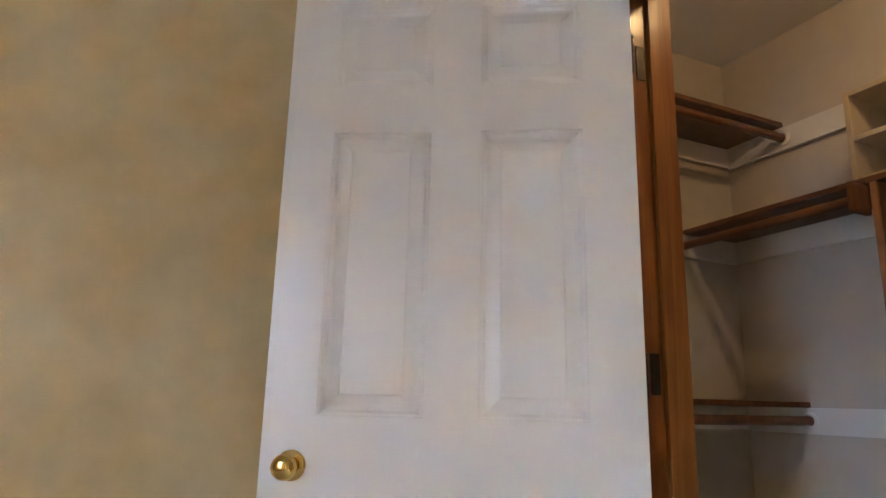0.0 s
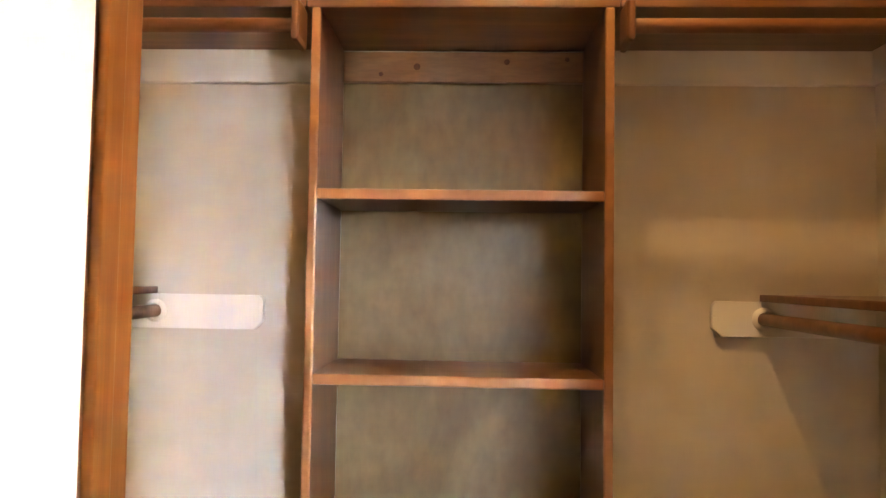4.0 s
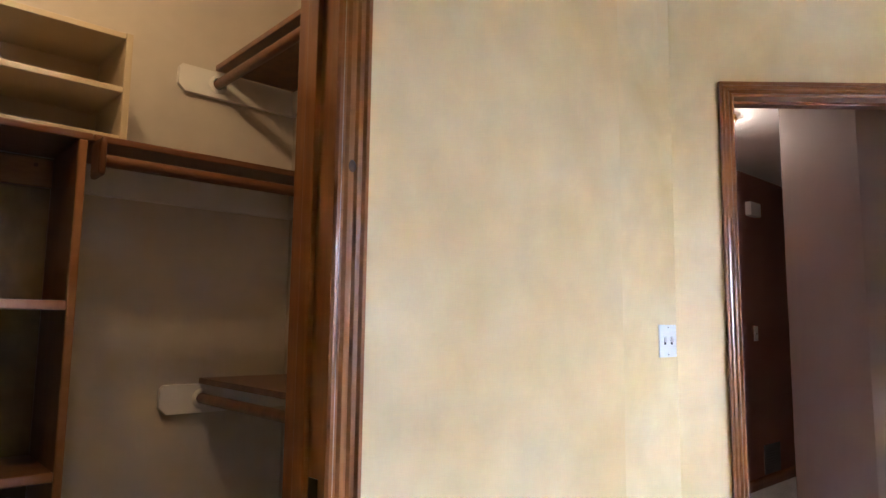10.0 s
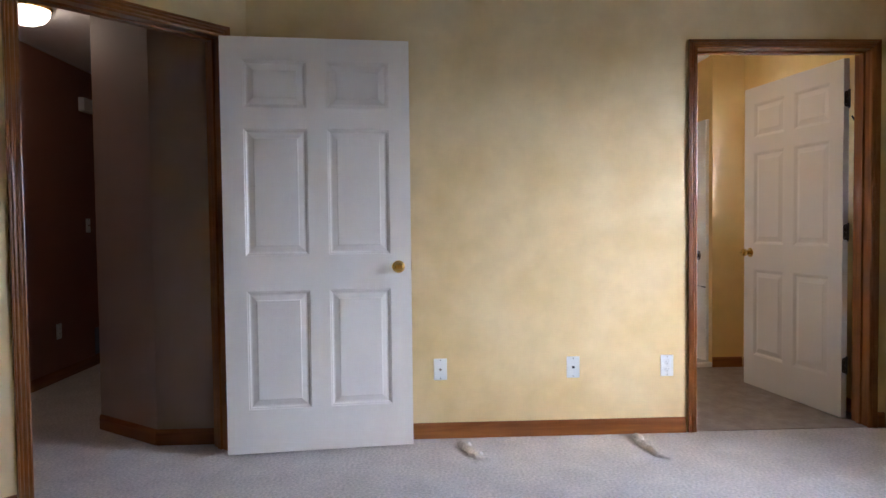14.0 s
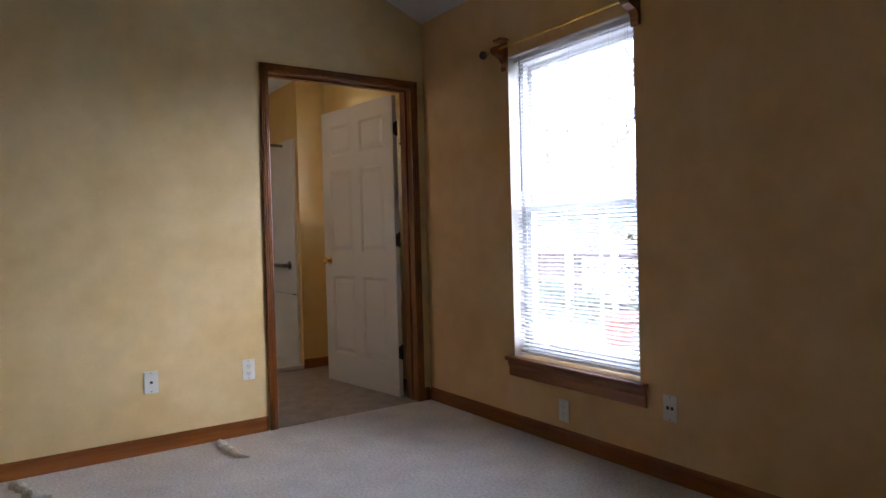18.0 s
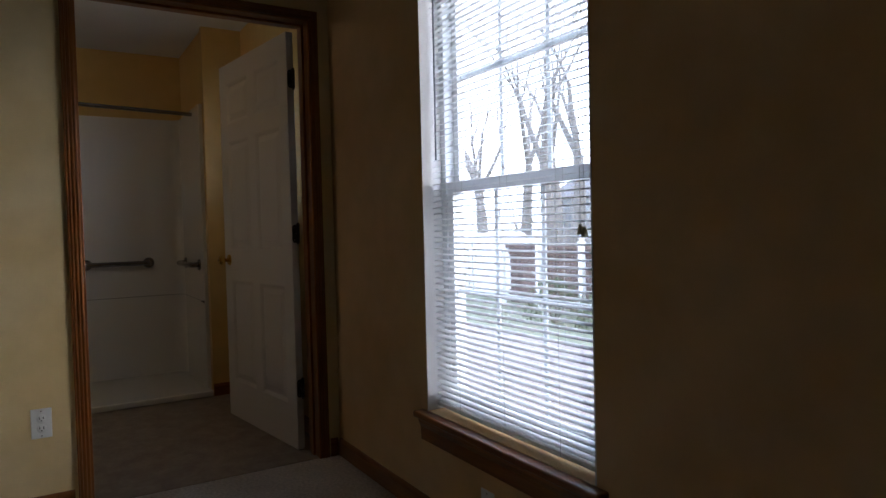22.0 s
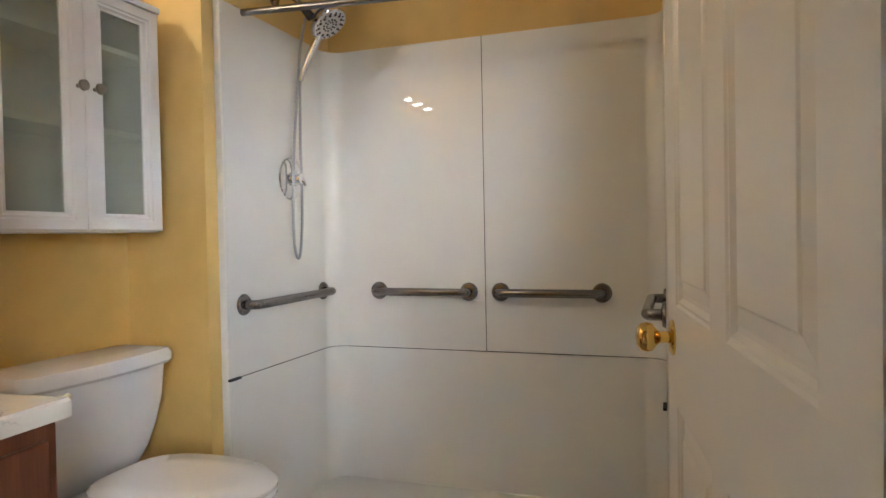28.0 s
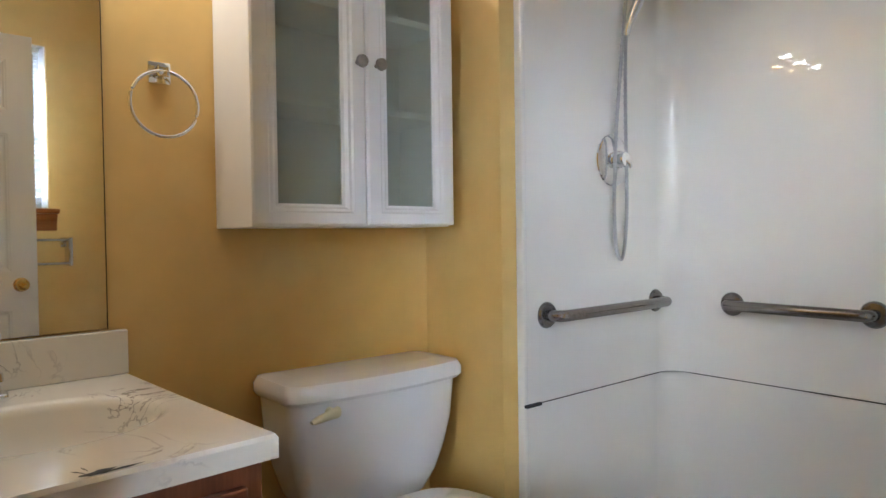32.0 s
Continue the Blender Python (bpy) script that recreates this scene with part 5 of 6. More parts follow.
part("tank", loft([rounded(TW * 0.60, 0.030, 0.150, 0.04, 0.385, 0.02), rounded(TW * 0.68, 0.024, 0.172, 0.04, 0.41, 0.022), rounded(TW * 0.78, 0.02, 0.186, 0.036, 0.46, 0.024), rounded(TW * 0.87, 0.018, 0.196, 0.034, 0.53, 0.025), rounded(TW * 0.935, 0.016, 0.204, 0.032, 0.61, 0.026), rounded(TW * 0.965, 0.014, 0.208, 0.03, 0.716, 0.027)]), M["porcelain"], toilet, "", True)
part("tank_lid", loft([rounded(TW - 0.002, 0.010, 0.220, 0.03, 0.7165, 0.030), rounded(TW + 0.004, 0.006, 0.228, 0.03, 0.726, 0.030), rounded(TW + 0.004, 0.006, 0.228, 0.03, 0.748, 0.030), rounded(TW - 0.004, 0.012, 0.220, 0.03, 0.764, 0.030), rounded(TW - 0.05, 0.05, 0.180, 0.03, 0.771, 0.028)]), M["porcelain"], toilet, "", True)
part("flush_lever", loft([[(-TW * 0.84 + x, -0.247 + 0.008 * math.cos(radians(a)), 0.690 + dz + hz * math.sin(radians(a))) for a in range(0, 360, 30)] for x, dz, hz in ((0.0, -0.010, 0.004), (0.014, -0.006, 0.009), (0.045, 0.0, 0.012), (0.070, 0.004, 0.015), (0.076, 0.004, 0.011))]), M["ivory"], toilet, "ivory flush lever", True)
part("lever_pivot", turned(bmesh.new(), [(0.012, 0.0), (0.010, 0.014), (0, 0.016)], pose(-TW * 0.62, -0.226, 0.693, 90), 14), M["ivory"], toilet)


def oval(w, y0, y1, z, n=36, back=0.55):
    """An elongated bowl outline: blunt at the back, round in front."""
    pts = []
    ym = y0 + (y1 - y0) * 0.42
    for i in range(n):
        a = 2 * math.pi * i / n
        c, s = math.cos(a), math.sin(a)
        if s >= 0:
            x, y = w * math.copysign(abs(c) ** back, c), ym + (y0 - ym) * abs(s) ** 0.8
        else:
            x, y = w * c, ym - (ym - y1) * abs(s)
        pts.append((x, y, z))
    return pts


part("bowl", loft([oval(0.115, -0.180, -0.615, 0.0), oval(0.11, -0.190, -0.605, 0.10), oval(0.12, -0.200, -0.635, 0.20), oval(0.165, -0.210, -0.715, 0.30), oval(0.186, -0.220, -0.750, 0.372), oval(0.186, -0.220, -0.755, 0.402)]), M["porcelain"], toilet, "", True)
part("bowl_deck", boxm(-0.125, 0.125, -0.26, -0.03, 0.30, 0.389, 0.02, 3), M["porcelain"], toilet, "", True)
part("seat", loft([oval(0.188, -0.265, -0.760, 0.404), oval(0.194, -0.263, -0.767, 0.411), oval(0.194, -0.263, -0.767, 0.419), oval(0.188, -0.267, -0.761, 0.425)]), M["porcelain"], toilet, "", True)
part("seat_lid", loft([oval(0.189, -0.260, -0.761, 0.427), oval(0.195, -0.256, -0.769, 0.433), oval(0.195, -0.256, -0.769, 0.441), oval(0.186, -0.262, -0.757, 0.448), oval(0.10, -0.320, -0.655, 0.450)]), M["porcelain"], toilet, "closed white lid", True)
for x in (-0.075, 0.075):
    part("seat_hinge", boxm(x - 0.02, x + 0.02, -0.285, -0.240, 0.391, 0.432, 0.006, 2), M["porcelain"], toilet, "", True)

# vanity
VX0, VX1, VD, VZ = BX0 + 0.052, 3.628, 0.695, 0.812
vanity = thing("vanity_cabinet", ((VX0 + VX1) / 2, BY1 - 0.019, 0.004), "dark cherry bathroom vanity cabinet", "vanity cabinet", rz=4.0)
vc = (VX0 + VX1) / 2
part("body", boxm(VX0 - vc, VX1 - 0.02 - vc, -VD + 0.04, -0.002, 0.09, VZ - 0.150), M["vanity"], vanity)
part("side_panel", boxm(VX1 - 0.038 - vc, VX1 - 0.0205 - vc, -VD + 0.0405, -0.002, VZ - 0.1495, VZ - 0.0405), M["vanity"], vanity)
part("toe_kick", boxm(VX0 - vc, VX1 - 0.03 - vc, -VD + 0.10, -0.01, 0.0, 0.0895), M["vanity"], vanity)
part("face_frame", boxm(VX0 - vc, VX1 - 0.018 - vc, -VD + 0.022, -VD + 0.0395, 0.09, VZ - 0.0405, 0.002), M["vanity"], vanity)
wv = (VX1 - VX0 - 0.08) / 2
for i in range(2):
    x0 = VX0 + 0.03 + i * (wv + 0.01) - vc
    d = part("door", boxm(x0, x0 + wv, -VD + 0.004, -VD + 0.0215, 0.12, 0.60, 0.004), M["vanity"], vanity)
    part("door_panel", boxm(x0 + 0.05, x0 + wv - 0.05, -VD - 0.001, -VD + 0.0035, 0.17, 0.55, 0.003), M["vanity"], d)
    part("handle", turned(bmesh.new(), [(0.006, 0.0), (0.006, 0.012), (0.015, 0.018), (0.013, 0.026), (0, 0.028)], pose(x0 + (wv - 0.03 if i == 0 else 0.03), -VD + 0.003, 0.55, 90), 16), M["brass"], d, "small brass knob", True)
part("false_drawer", boxm(VX0 + 0.03 - vc, VX1 - 0.05 - vc, -VD + 0.004, -VD + 0.0215, 0.63, 0.735, 0.004), M["vanity"], vanity)


def basin_top():
    """A slab with a moulded oval basin."""
    bm = bmesh.new()
    cx_, cy_, ra, rb = VX0 + 0.222, -0.345, 0.192, 0.165
    n = 48
    lim = (VX0, VX1, -VD, -0.0)

    def ray(a, z, back=0.0):
        c, s = math.cos(a), math.sin(a)
        tx = ((lim[1] if c > 0 else lim[0]) - cx_) / c if abs(c) > 1e-6 else 1e9
        ty = ((lim[3] if s > 0 else lim[2]) - cy_) / s if abs(s) > 1e-6 else 1e9
        t = min(tx, ty) - back
        return (cx_ + t * c - vc, cy_ + t * s, z)
    angs = sorted({2 * math.pi * i / n for i in range(n)} | {math.atan2(y - cy_, x - cx_) % (2 * math.pi) for x in lim[:2] for y in lim[2:]})
    rings = [[ray(a, VZ - 0.038) for a in angs], [ray(a, VZ - 0.006) for a in angs], [ray(a, VZ, 0.006) for a in angs]]
    for k, dz in ((1.10, 0.0), (1.05, -0.0015), (1.0, -0.006), (0.96, -0.020), (0.88, -0.055), (0.72, -0.095), (0.45, -0.118), (0.15, -0.125)):
        rings.append([(cx_ + ra * k * math.cos(a) - vc, cy_ + rb * k * math.sin(a), VZ + dz) for a in angs])
    vr = [[bm.verts.new(p) for p in r] for r in rings]
    m_ = len(angs)
    for a, c in zip(vr, vr[1:]):
        for k in range(m_):
            bm.faces.new((a[k], a[(k + 1) % m_], c[(k + 1) % m_], c[k]))
    bm.faces.new(vr[-1])
    bmesh.ops.recalc_face_normals(bm, faces=bm.faces)
    return bm


top = thing("countertop", (vc, BY1 - 0.019, 0), "cultured marble vanity top with a moulded basin", "countertop", rz=4.0)
part("counter", basin_top(), M["marble"], top, "", True)
part("backsplash", boxm(VX0 - vc, VX1 - vc, -0.022, -0.001, VZ + 0.0005, VZ + 0.102, 0.004), M["marble"], top)
part("drain", turned(bmesh.new(), [(0.022, 0.0), (0.020, 0.003), (0, 0.003)], pose(VX0 + 0.222 - vc, -0.345, VZ - 0.1245), 18), M["chrome"], top, "chrome basin drain", True)
stain = bmesh.new()
for sx, sy, sw, sl, rz in ((3.372, -0.688, 0.009, 0.022, 8), (3.398, -0.692, 0.004, 0.030, 3), (3.352, -0.670, 0.0018, 0.012, 118), (3.362, -0.662, 0.0013, 0.010, 100)):
    ring = [(sl * math.cos(a) * (1 + 0.25 * math.sin(3 * a)), sw * math.sin(a) * (1 + 0.3 * math.cos(5 * a)), 0) for a in (2 * math.pi * k / 18 for k in range(18))]
    m_ = pose(sx - vc, sy + 0.012, VZ + 0.0004, 0, 0, rz)
    stain.faces.new([stain.verts.new(m_ @ Vector(p)) for p in ring])
part("burn_stain", stain, M["slot"], top, "dark burn stain near the front edge")
faucet = thing("faucet", (VX0 + 0.150, BY1 - 0.115, VZ + 0.0005), "chrome basin faucet with two handles", "faucet")
part("base_plate", boxm(-0.078, 0.078, -0.026, 0.026, 0, 0.014, 0.007, 3), M["chrome"], faucet, "", True)
part("spout", tube(bmesh.new(), [(0, 0, 0.012), (0, -0.005, 0.045), (0, -0.03, 0.068), (0, -0.075, 0.066), (0, -0.10, 0.050)], [0.015, 0.014, 0.0125, 0.011, 0.010], 14), M["chrome"], faucet, "", True)
for x in (-0.052, 0.052):
    part("handle", turned(bmesh.new(), [(0.016, 0.012), (0.013, 0.028), (0.021, 0.036), (0.019, 0.052), (0, 0.055)], pose(x, 0, 0), 18), M["chrome"], faucet, "", True)
mir = thing("mirror", (3.588, BY1 - 0.001, VZ + 0.106), "large frameless wall mirror above the vanity", "mirror", rz=4.4)
mw = (3.594 - BX0) / 2 - 0.002
part("mirror_glass", boxm(-2 * mw, 0, -0.006, -0.0035, 0.0, 1.02), M["mirror"], mir)
part("mirror_clip", boxm(-0.235, -0.205, -0.011, -0.0062, -0.0005, 0.014, 0.002), M["plate"], mir, "clear plastic mirror clip")
part("mirror_edge", boxm(-2 * mw - 0.001, 0.003, -0.0033, -0.0005, -0.0005, 1.021), M["bronze"], mir, "dark mirror edge")

# vanity light over the mirror
vl = thing("vanity_light", (3.55, BY1, 2.07), "brass vanity light bar with three lit bulbs", "wall lamp")
part("backplate", boxm(-0.27, 0.27, -0.028, -0.001, -0.05, 0.05, 0.006), M["brass"], vl)
for i in range(3):
    gb = turned(bmesh.new(), [(0, 0.112), (0.006, 0.110), (0.010, 0.105), (0.0115, 0.098), (0.009, 0.090), (0.005, 0.084), (0.005, 0.050)][::-1], pose(-0.19 + 0.19 * i, -0.020, 0, 90), 20)
    part("arm", tube(bmesh.new(), [(-0.19 + 0.19 * i, -0.025, 0), (-0.19 + 0.19 * i, -0.052, 0)], 0.009, 10), M["brass"], vl, "", True)
    g = part("globe", gb, M["lit_bulb"], vl, "lit small bulb", True)
    g.visible_shadow = False

# wall cabinet over the toilet
KX0, KX1, KZ0, KZ1, KD = 3.843, 4.448, 1.146, 1.86, 0.236
cab = thing("wall_cabinet", ((KX0 + KX1) / 2, BY1, KZ0), "white wall cabinet with two frosted glass doors", "wall cabinet")
kc, kw, kh = (KX0 + KX1) / 2, (KX1 - KX0) / 2, KZ1 - KZ0
for nm, b in (("side_panel", (-kw + 0.006, -kw + 0.022, -KD + 0.02, -0.001, 0, kh)), ("side_panel", (kw - 0.022, kw - 0.006, -KD + 0.02, -0.001, 0, kh)),
              ("bottom_panel", (-kw + 0.0225, kw - 0.0225, -KD + 0.02, -0.001, 0, 0.015)), ("top_panel", (-kw - 0.004, kw + 0.004, -KD - 0.004, -0.001, kh + 0.0005, kh + 0.02)),
              ("back_panel", (-kw + 0.0225, kw - 0.0225, -0.008, -0.002, 0.016, kh - 0.001)), ("shelf", (-kw + 0.023, kw - 0.023, -KD + 0.022, -0.009, 0.296, 0.314)),
              ("shelf", (-kw + 0.023, kw - 0.023, -KD + 0.022, -0.009, 0.548, 0.566))):
    part(nm, boxm(*b, 0.002), M["white"], cab)
for s in (-1, 1):
    x0, x1 = sorted((s * 0.0015 + 0.010, s * kw))
    y0, y1, z0, z1 = -KD, -KD + 0.0195, 0.004, kh - 0.002
    fr, fx = 0.052, 1.32   # rail width; stiles are wider
    dm = bmesh.new()
    steps = [(0.0, 0.004), (0.004, 0.0), (0.030, 0.0), (0.034, 0.004), (0.040, 0.0035), (0.046, 0.010), (fr, 0.011)]
    rings = [[dm.verts.new((x, y1 + 0.0, z)) for x, z in ((x0, z0), (x1, z0), (x1, z1), (x0, z1))]]
    for o, dd in steps:
        rings.append([dm.verts.new((x, y0 + dd, z)) for x, z in ((x0 + o * fx, z0 + o), (x1 - o * fx, z0 + o), (x1 - o * fx, z1 - o), (x0 + o * fx, z1 - o))])
    rings.append([dm.verts.new((x, y1, z)) for x, z in ((x0 + fr * fx, z0 + fr), (x1 - fr * fx, z0 + fr), (x1 - fr * fx, z1 - fr), (x0 + fr * fx, z1 - fr))])
    for a, c in list(zip(rings, rings[1:])) + [(rings[-1], rings[0])]:
        for k in range(4):
            dm.faces.new((a[k], a[(k + 1) % 4], c[(k + 1) % 4], c[k]))
    bmesh.ops.recalc_face_normals(dm, faces=dm.faces)
    d = part("door", dm, M["white"], cab)
    pane = part("glass_pane", boxm(x0 + fr * fx - 0.003, x1 - fr * fx + 0.003, y0 + 0.013, y0 + 0.017, z0 + fr - 0.003, z1 - fr + 0.003), M["frost"], d, "frosted grey-green glass")
    pane.visible_shadow = False
    part("knob", turned(bmesh.new(), [(0.006, 0.0), (0.0055, 0.010), (0.012, 0.016), (0.0165, 0.022), (0.015, 0.030), (0.006, 0.033), (0, 0.033)], pose(s * 0.029 + 0.012, y0 + 0.0005, 0.415, 90), 20), M["nickel"], d, "round nickel knob", True)

# towel ring, towel bar
tr = thing("towel_ring", (3.715, BY1, 1.519), "chrome towel ring on a square mount", "towel ring")
part("mount", boxm(-0.026, 0.026, -0.012, -0.0005, -0.026, 0.026, 0.004), M["chrome"], tr, "", True)
part("post", boxm(-0.013, 0.013, -0.050, -0.012, -0.014, 0.012, 0.004), M["chrome"], tr, "", True)
part("ring", tube(bmesh.new(), arc_pts((0, -0.046, -0.080), 0.077, 0, 345, 46, "xz"), 0.0045, 10, True), M["chrome"], tr, "", True)
tb = thing("towel_bar", (3.99, YS + 0.012, 1.115), "chrome double towel bar under the bathroom window", "towel bar")
for x in (-0.22, 0.22):
    part("mount", boxm(x - 0.024, x + 0.024, 0.0005, 0.012, -0.024, 0.024, 0.004), M["chrome"], tb, "", True)
    part("post", boxm(x - 0.010, x + 0.010, 0.012, 0.075, -0.118, 0.024, 0.004), M["chrome"], tb, "", True)
for y, z in ((0.048, 0.012), (0.068, -0.105)):
    part("bar", tube(bmesh.new(), [(-0.212, y, z), (0.212, y, z)], 0.007, 12), M["chrome"], tb, "", True)
hook = thing("robe_hook", (3.20, YS + 0.012, 1.72), "small dark robe hook behind the bathroom door", "robe hook")
part("hook_plate", boxm(-0.012, 0.012, 0.0005, 0.006, -0.03, 0.03, 0.002), M["bronze"], hook)
part("hook_arm", tube(bmesh.new(), [(0, 0.006, 0.0), (0, 0.035, -0.005), (0, 0.05, 0.02)], 0.005, 8), M["bronze"], hook, "", True)

# ---- hall details ----
grille = thing("wall_vent", (0, 0, 0), "dark grey return air grille low on the hall wall", "air vent")
grille.matrix_basis = pose(5.27, 2.90, 0.20)
part("frame", boxm(-0.15, 0.15, -0.008, -0.0005, -0.11, 0.11, 0.003), M["wand"], grille)
for i in range(10):
    part("louvre", boxm(-0.13, 0.13, -0.012, -0.0082, -0.09 + i * 0.02, -0.09 + i * 0.02 + 0.010), M["wand"], grille)
chime = thing("door_chime", (0, 0, 0), "small white chime box high on the hall wall", "door chime")
chime.matrix_basis = pose(5.05, 2.90, 2.15)
part("housing", boxm(-0.09, 0.09, -0.05, -0.0005, -0.055, 0.055, 0.006), M["plate"], chime)
wall_plate("light_switch", pose(5.06, 2.90, 1.17), "coax", "white switch plate in the dim hall")
wall_plate("wall_outlet", pose(4.57, 2.90, 0.37), "duplex", "white duplex outlet in the dim hall")

# ---- outside ----
gm = bmesh.new()
gv = [gm.verts.new((x, y, -0.16)) for x, y in ((-60, YS - EXT - 0.02), (60, YS - EXT - 0.02), (60, -120), (-60, -120))]
gm.faces.new(gv)
bmesh.ops.recalc_face_normals(gm, faces=gm.faces)
structure("ground", gm, M["grass"], "winter lawn behind the house", "lawn")
structure("patio", boxm(-3, 11.0, -5.75, YS - EXT - 0.03, -0.30, -0.13, 0.01), M["patio"], "pale concrete patio outside the window", "patio")
FY = -7.5
fence = thing("board_fence", (6.2, FY, -0.16), "dark weathered low board fence with a cap", "fence")
for i in range(32):
    x = 0.4 + i * 0.155
    part("fence_board", boxm(x - 3.2, x - 3.2 + 0.145, 0, 0.02, 0.05, 0.88), M["fence_wood"], fence)
part("rail", boxm(-2.8, 2.15, 0.02, 0.06, 0.80, 0.90), M["fence_wood"], fence)
part("rail", boxm(-2.8, 2.15, 0.021, 0.06, 0.15, 0.25), M["fence_wood"], fence)
part("cap_board", boxm(-2.85, 2.2, -0.06, 0.12, 0.905, 0.955, 0.006), M["fence_wood"], fence)
lat = thing("lattice_screen", (4.9, FY + 0.25, -0.26), "white diamond lattice screen in front of the fence", "lattice screen")
for nm, b in (("frame", (-1.3, 1.3, 0, 0.03, 0.90, 0.95)), ("frame", (-1.3, 1.3, 0, 0.03, 0.35, 0.40)), ("frame", (-1.3, -1.24, 0, 0.03, 0.08, 0.899)), ("frame", (1.24, 1.3, 0, 0.03, 0.08, 0.899))):
    part(nm, boxm(*b, 0.004), M["fence_white"], lat)
for i in range(-4, 22):
    for s in (-1, 1):
        x0 = -1.3 + i * 0.125
        za, zb_ = 0.40, 0.90
        xa, xb_ = (x0, x0 + 0.5) if s > 0 else (x0 + 0.5, x0)
        t0, t1 = 0.0, 1.0
        lo, hi = -1.24, 1.24
        dx = xb_ - xa
        ta, tb_ = sorted(((lo - xa) / dx, (hi - xa) / dx))
        t0, t1 = max(0, ta), min(1, tb_)
        if t1 - t0 < 0.08:
            continue
        p0, p1 = Vector((xa + dx * t0, 0.012 + 0.004 * s, za + 0.5 * t0)), Vector((xa + dx * t1, 0.012 + 0.004 * s, za + 0.5 * t1))
        c = (p0 + p1) / 2
        L = (p1 - p0).length
        ang = math.degrees(math.atan2(p1.z - p0.z, p1.x - p0.x))
        part("lattice_strip", boxm(-L / 2, L / 2, -0.003, 0.003, -0.013, 0.013, m=Matrix.Translation(c) @ pose(0, 0, 0, 0, -ang, 0)), M["fence_white"], lat)
picket = thing("picket_fence", (9.6, FY - 0.6, -0.16), "white vinyl picket fence across the lawn", "fence")
for i in range(34):
    x = -1.2 + i * 0.14
    part("picket", prism([(x, 0), (x + 0.075, 0), (x + 0.075, 0.02), (x, 0.02)], 0.05, 1.02 + 0.04 * (i % 2)), M["fence_white"], picket)
for z in (0.2, 0.95):
    part("rail", boxm(-1.25, 3.6, 0.021, 0.05, z, z + 0.09), M["fence_white"], picket)
for i in range(3):
    x = -1.3 + i * 2.4
    po = part("post", boxm(x, x + 0.12, -0.02, 0.10, 0, 1.22), M["fence_white"], picket)
    part("post_cap", turned(bmesh.new(), [(0.09, 1.221), (0.09, 1.24), (0.0, 1.30)], pose(x + 0.06, 0.04, 0), 4), M["fence_white"], po)
post0 = thing("fence_post", (5.69, FY + 0.16, -0.165), "slender white post with a ball cap before the fence", "fence post", "white fence posts")
part("post", boxm(-0.035, 0.035, -0.035, 0.035, 0, 1.0, 0.004), M["fence_white"], post0)
part("post_cap", turned(bmesh.new(), [(0.055, 1.0005), (0.055, 1.015), (0.025, 1.025), (0.022, 1.035), (0.042, 1.055), (0.046, 1.075), (0.030, 1.105), (0.0, 1.115)], None, 14), M["fence_white"], post0, "round white cap", True)
for x in (6.58, 7.48, 8.36):
    copy_thing(post0, pose(x, FY + 0.16, -0.165))
panel = thing("privacy_fence", (8.1, FY - 0.1, -0.16), "white vinyl privacy fence panel", "fence")
for i in range(9):
    part("fence_board", boxm(i * 0.15, i * 0.15 + 0.148, 0, 0.025, 0.05, 1.12), M["fence_white"], panel)
part("rail", boxm(0, 1.35, 0.026, 0.06, 1.05, 1.14), M["fence_white"], panel)
pot = thing("plant_pot", (4.05, -5.52, -0.1295), "terracotta plant pot on the patio", "plant pot")
part("pot", turned(bmesh.new(), [(0.14, 0.0), (0.20, 0.27), (0.23, 0.27), (0.23, 0.34), (0.20, 0.34), (0.19, 0.29), (0, 0.29)], None, 24), M["terracotta"], pot, "", True)


def tree(x, y, h, seed, spread=0.42, lean=0.0):
    rnd = random.Random(seed)
    base = thing("tree", (x, y, -0.18), "bare winter tree with grey bark", "tree", "bare trees")
    tm = bmesh.new()
    bm2 = bmesh.new()

    def grow(p, d, L, r, depth):
        pts, rs = [p], [r]
        for k in range(3):
            d = (d + Vector((rnd.uniform(-.16, .16), rnd.uniform(-.16, .16), rnd.uniform(-0.02, .10)))).normalized()
            p = p + d * (L / 3)
            pts.append(p)
            rs.append(r * (1 - 0.13 * (k + 1)))
        tube(tm if depth < 2 else bm2, pts, rs, 8 if depth < 2 else 4)
        if depth < 5:
            for k in range(rnd.choice((2, 3)) if depth else 3):
                side = Vector((rnd.uniform(-1, 1), rnd.uniform(-1, 1), rnd.uniform(-0.1, 0.5))).normalized()
                grow(p - d * L * 0.02, (d + side * (spread + 0.12 * depth)).normalized(), L * rnd.uniform(0.62, 0.8), rs[-1] * rnd.uniform(0.55, 0.78), depth + 1)
    grow(Vector((0, 0, 0)), Vector((lean, 0, 1)).normalized(), h * 0.30, h * 0.021, 0)
    part("trunk", tm, M["bark"], base, "", True)
    part("crown", bm2, M["bark"], base, "bare twigs")
    return base


for i, (x, y, h, ln) in enumerate(((12.4, -12.0, 9.5, 0.22), (10.2, -11.5, 10.0, -0.18), (8.3, -12.5, 10, 0.12), (14.5, -14.5, 11, -0.1), (17.0, -16, 12, 0.0), (11.5, -18, 12, 0.05), (6.2, -14.5, 11, 0.1), (20.5, -17.5, 12, 0.05), (13.2, -10.5, 7, 0.1), (16.2, -12.5, 8, -0.15), (7.0, -10.8, 8, -0.05), (18.8, -14.2, 9, 0.1), (9.2, -15.5, 9, 0.0))):
    tree(x, y, h, 11 + i, 0.40, ln)


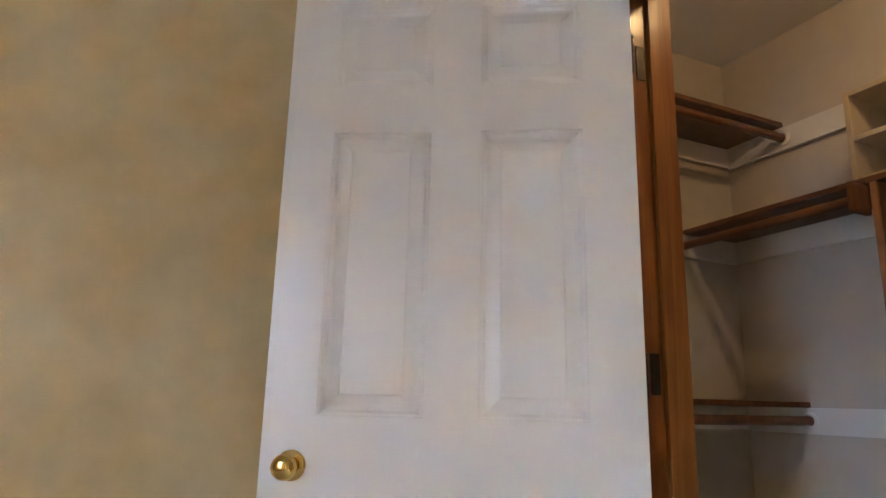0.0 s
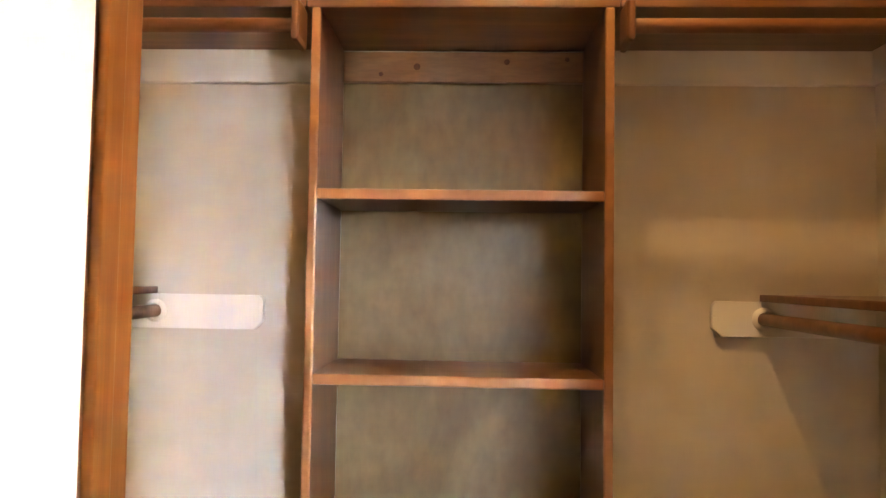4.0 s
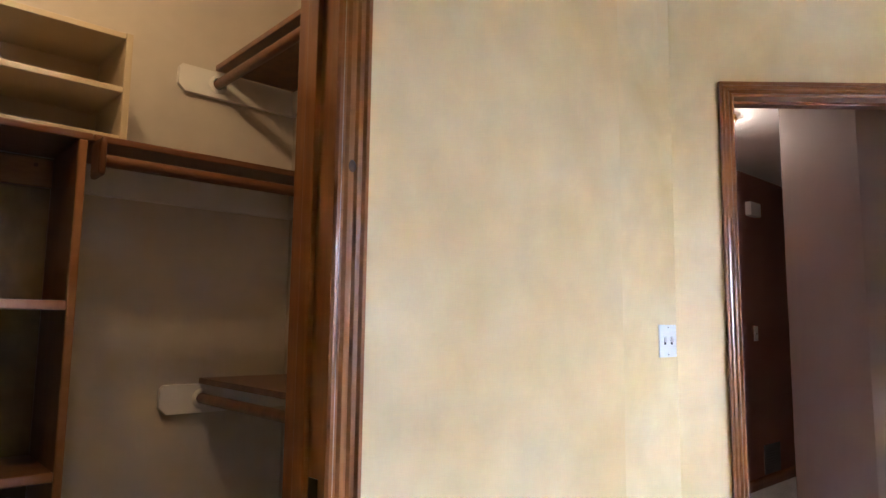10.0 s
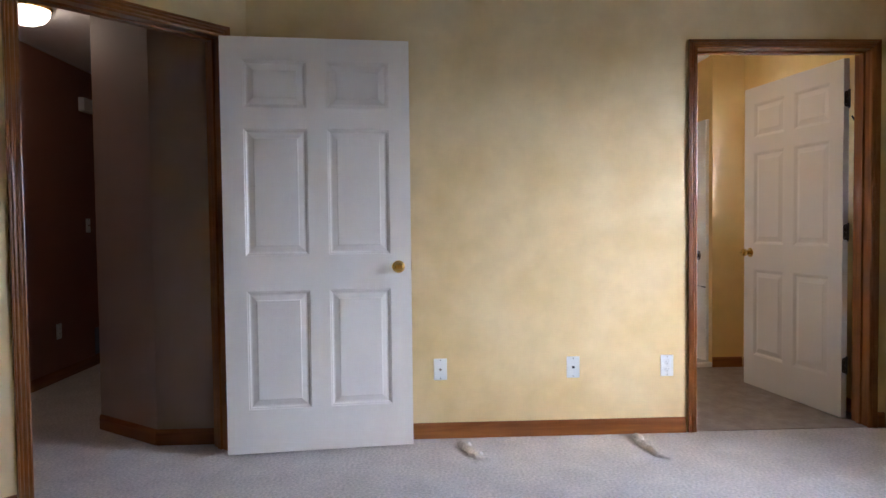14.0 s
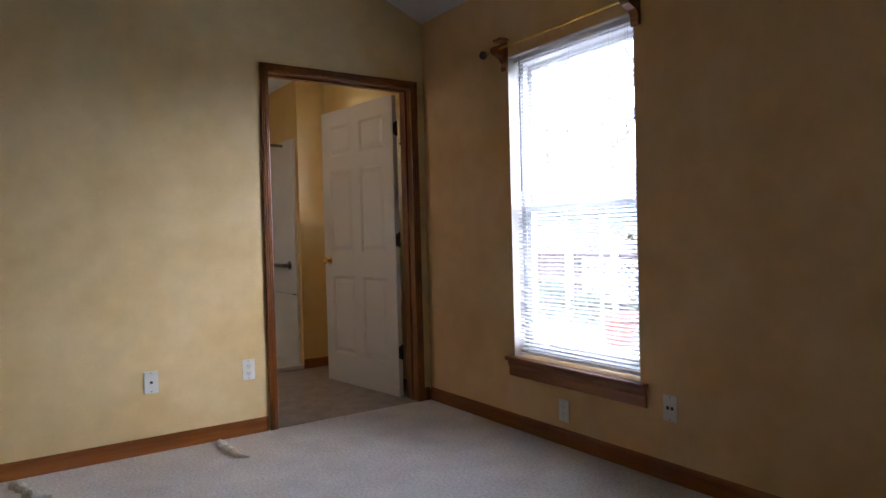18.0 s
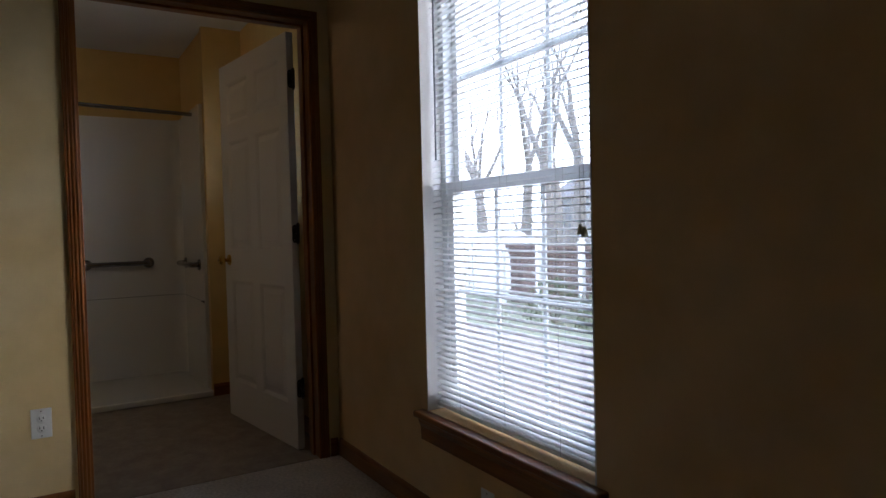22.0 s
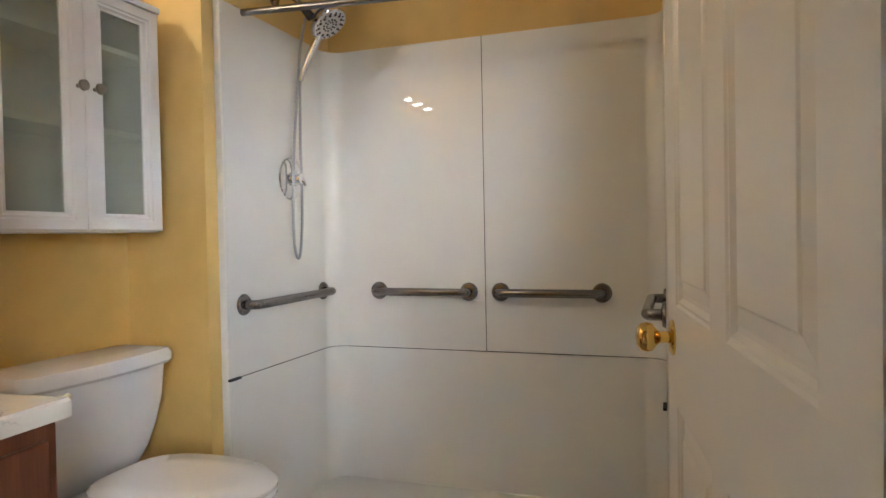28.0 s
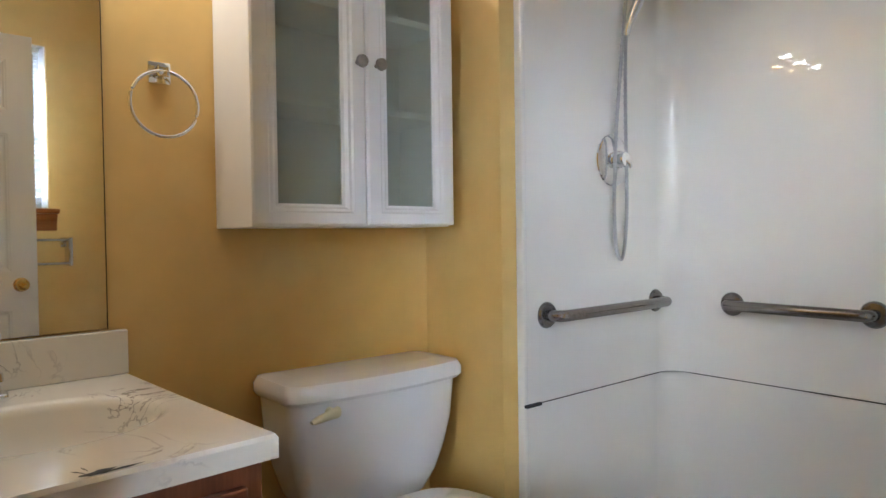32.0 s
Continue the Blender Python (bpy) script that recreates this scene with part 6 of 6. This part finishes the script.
def far_house(x, y, w, d, h, label):
    base = thing("far_house", (x, y, -0.18), label, "house", "far houses")
    part("wall", boxm(-w / 2, w / 2, -d, 0, 0, h), M["siding"], base)
    part("roof", loft([[(-w / 2 - 0.4, 0.5, h - 0.2), (-w / 2 - 0.4, -d / 2, h + 2.0), (-w / 2 - 0.4, -d - 0.5, h - 0.2)], [(w / 2 + 0.4, 0.5, h - 0.2), (w / 2 + 0.4, -d / 2, h + 2.0), (w / 2 + 0.4, -d - 0.5, h - 0.2)]]), M["roof"], base)
    for k in range(4):
        xx = -w / 2 + w * (k + 0.5) / 4
        wi = part("window", boxm(xx - 0.55, xx + 0.55, 0.0, 0.05, 1.0, 2.3), M["siding"], base)
        part("pane", boxm(xx - 0.45, xx + 0.45, 0.051, 0.06, 1.1, 2.2), M["dark_glass"], wi)


far_house(24, -27, 12, 8, 3.0, "pale single-storey house behind the trees")
far_house(10, -36, 12, 8, 3.0, "pale single-storey house behind the trees")


def shrub(x, y, r, seed):
    rnd = random.Random(seed)
    base = thing("shrub", (x, y, -0.17), "grey-green winter shrub beside the fence", "shrub", "shrubs")
    sm = bmesh.new()
    for i in range(420):
        a, e, q = rnd.uniform(0, 6.28), rnd.uniform(-0.2, 1.5), r * rnd.uniform(0.45, 1.0) ** 0.6
        p = Vector((q * math.cos(a) * math.cos(e), q * math.sin(a) * math.cos(e), max(0.03, q * math.sin(e) * 1.1 + r * 0.3)))
        m = Matrix.Translation(p) @ Euler((rnd.uniform(0, 6), rnd.uniform(0, 6), rnd.uniform(0, 6))).to_matrix().to_4x4()
        vs = [sm.verts.new(m @ Vector(c)) for c in ((0, -0.012, 0), (0.045, 0, 0.006), (0, 0.012, 0), (-0.045, 0, 0.006))]
        sm.faces.new(vs)
    part("foliage", sm, M["shrub"], base)
    stm = bmesh.new()
    for i in range(5):
        a = i * 1.257
        tube(stm, [(0, 0, 0), (r * 0.3 * math.cos(a), r * 0.3 * math.sin(a), r * 0.6), (r * 0.6 * math.cos(a), r * 0.6 * math.sin(a), r * 1.0)], [0.014, 0.010, 0.005], 5)
    part("stems", stm, M["bark"], base)


shrub(6.4, FY + 0.8, 0.42, 3)
shrub(4.6, FY + 0.8, 0.36, 4)
shrub(5.6, FY + 0.75, 0.34, 5)


def brush(seed, x0, x1, y0, y1, count):
    """Tangled bare saplings and twigs behind the fence."""
    rnd = random.Random(seed)
    bm = bmesh.new()
    for i in range(count):
        p = Vector((rnd.uniform(x0, x1), rnd.uniform(y0, y1), -0.18))
        h = rnd.uniform(0.9, 2.6)
        d = Vector((rnd.uniform(-0.35, 0.35), rnd.uniform(-0.3, 0.3), 1))
        q = p + d * h * 0.55
        e = q + (d + Vector((rnd.uniform(-0.5, 0.5), rnd.uniform(-0.5, 0.5), 0))) * h * 0.45
        r0 = rnd.uniform(0.008, 0.028)
        tube(bm, [p, q, e], [r0, r0 * 0.7, r0 * 0.25], 4)
        for k in range(3):
            a = p.lerp(q, rnd.uniform(0.4, 1.0))
            tube(bm, [a, a + Vector((rnd.uniform(-0.5, 0.5), rnd.uniform(-0.5, 0.5), rnd.uniform(0.1, 0.6)))], [r0 * 0.45, r0 * 0.15], 3)
    ob = link_mesh("brush", bm, M["bark"])
    tagged(ob, "tangled bare winter brush behind the fence", "brush", kind="stuff")


brush(21, 5.0, 12.5, -12.5, -9.2, 230)
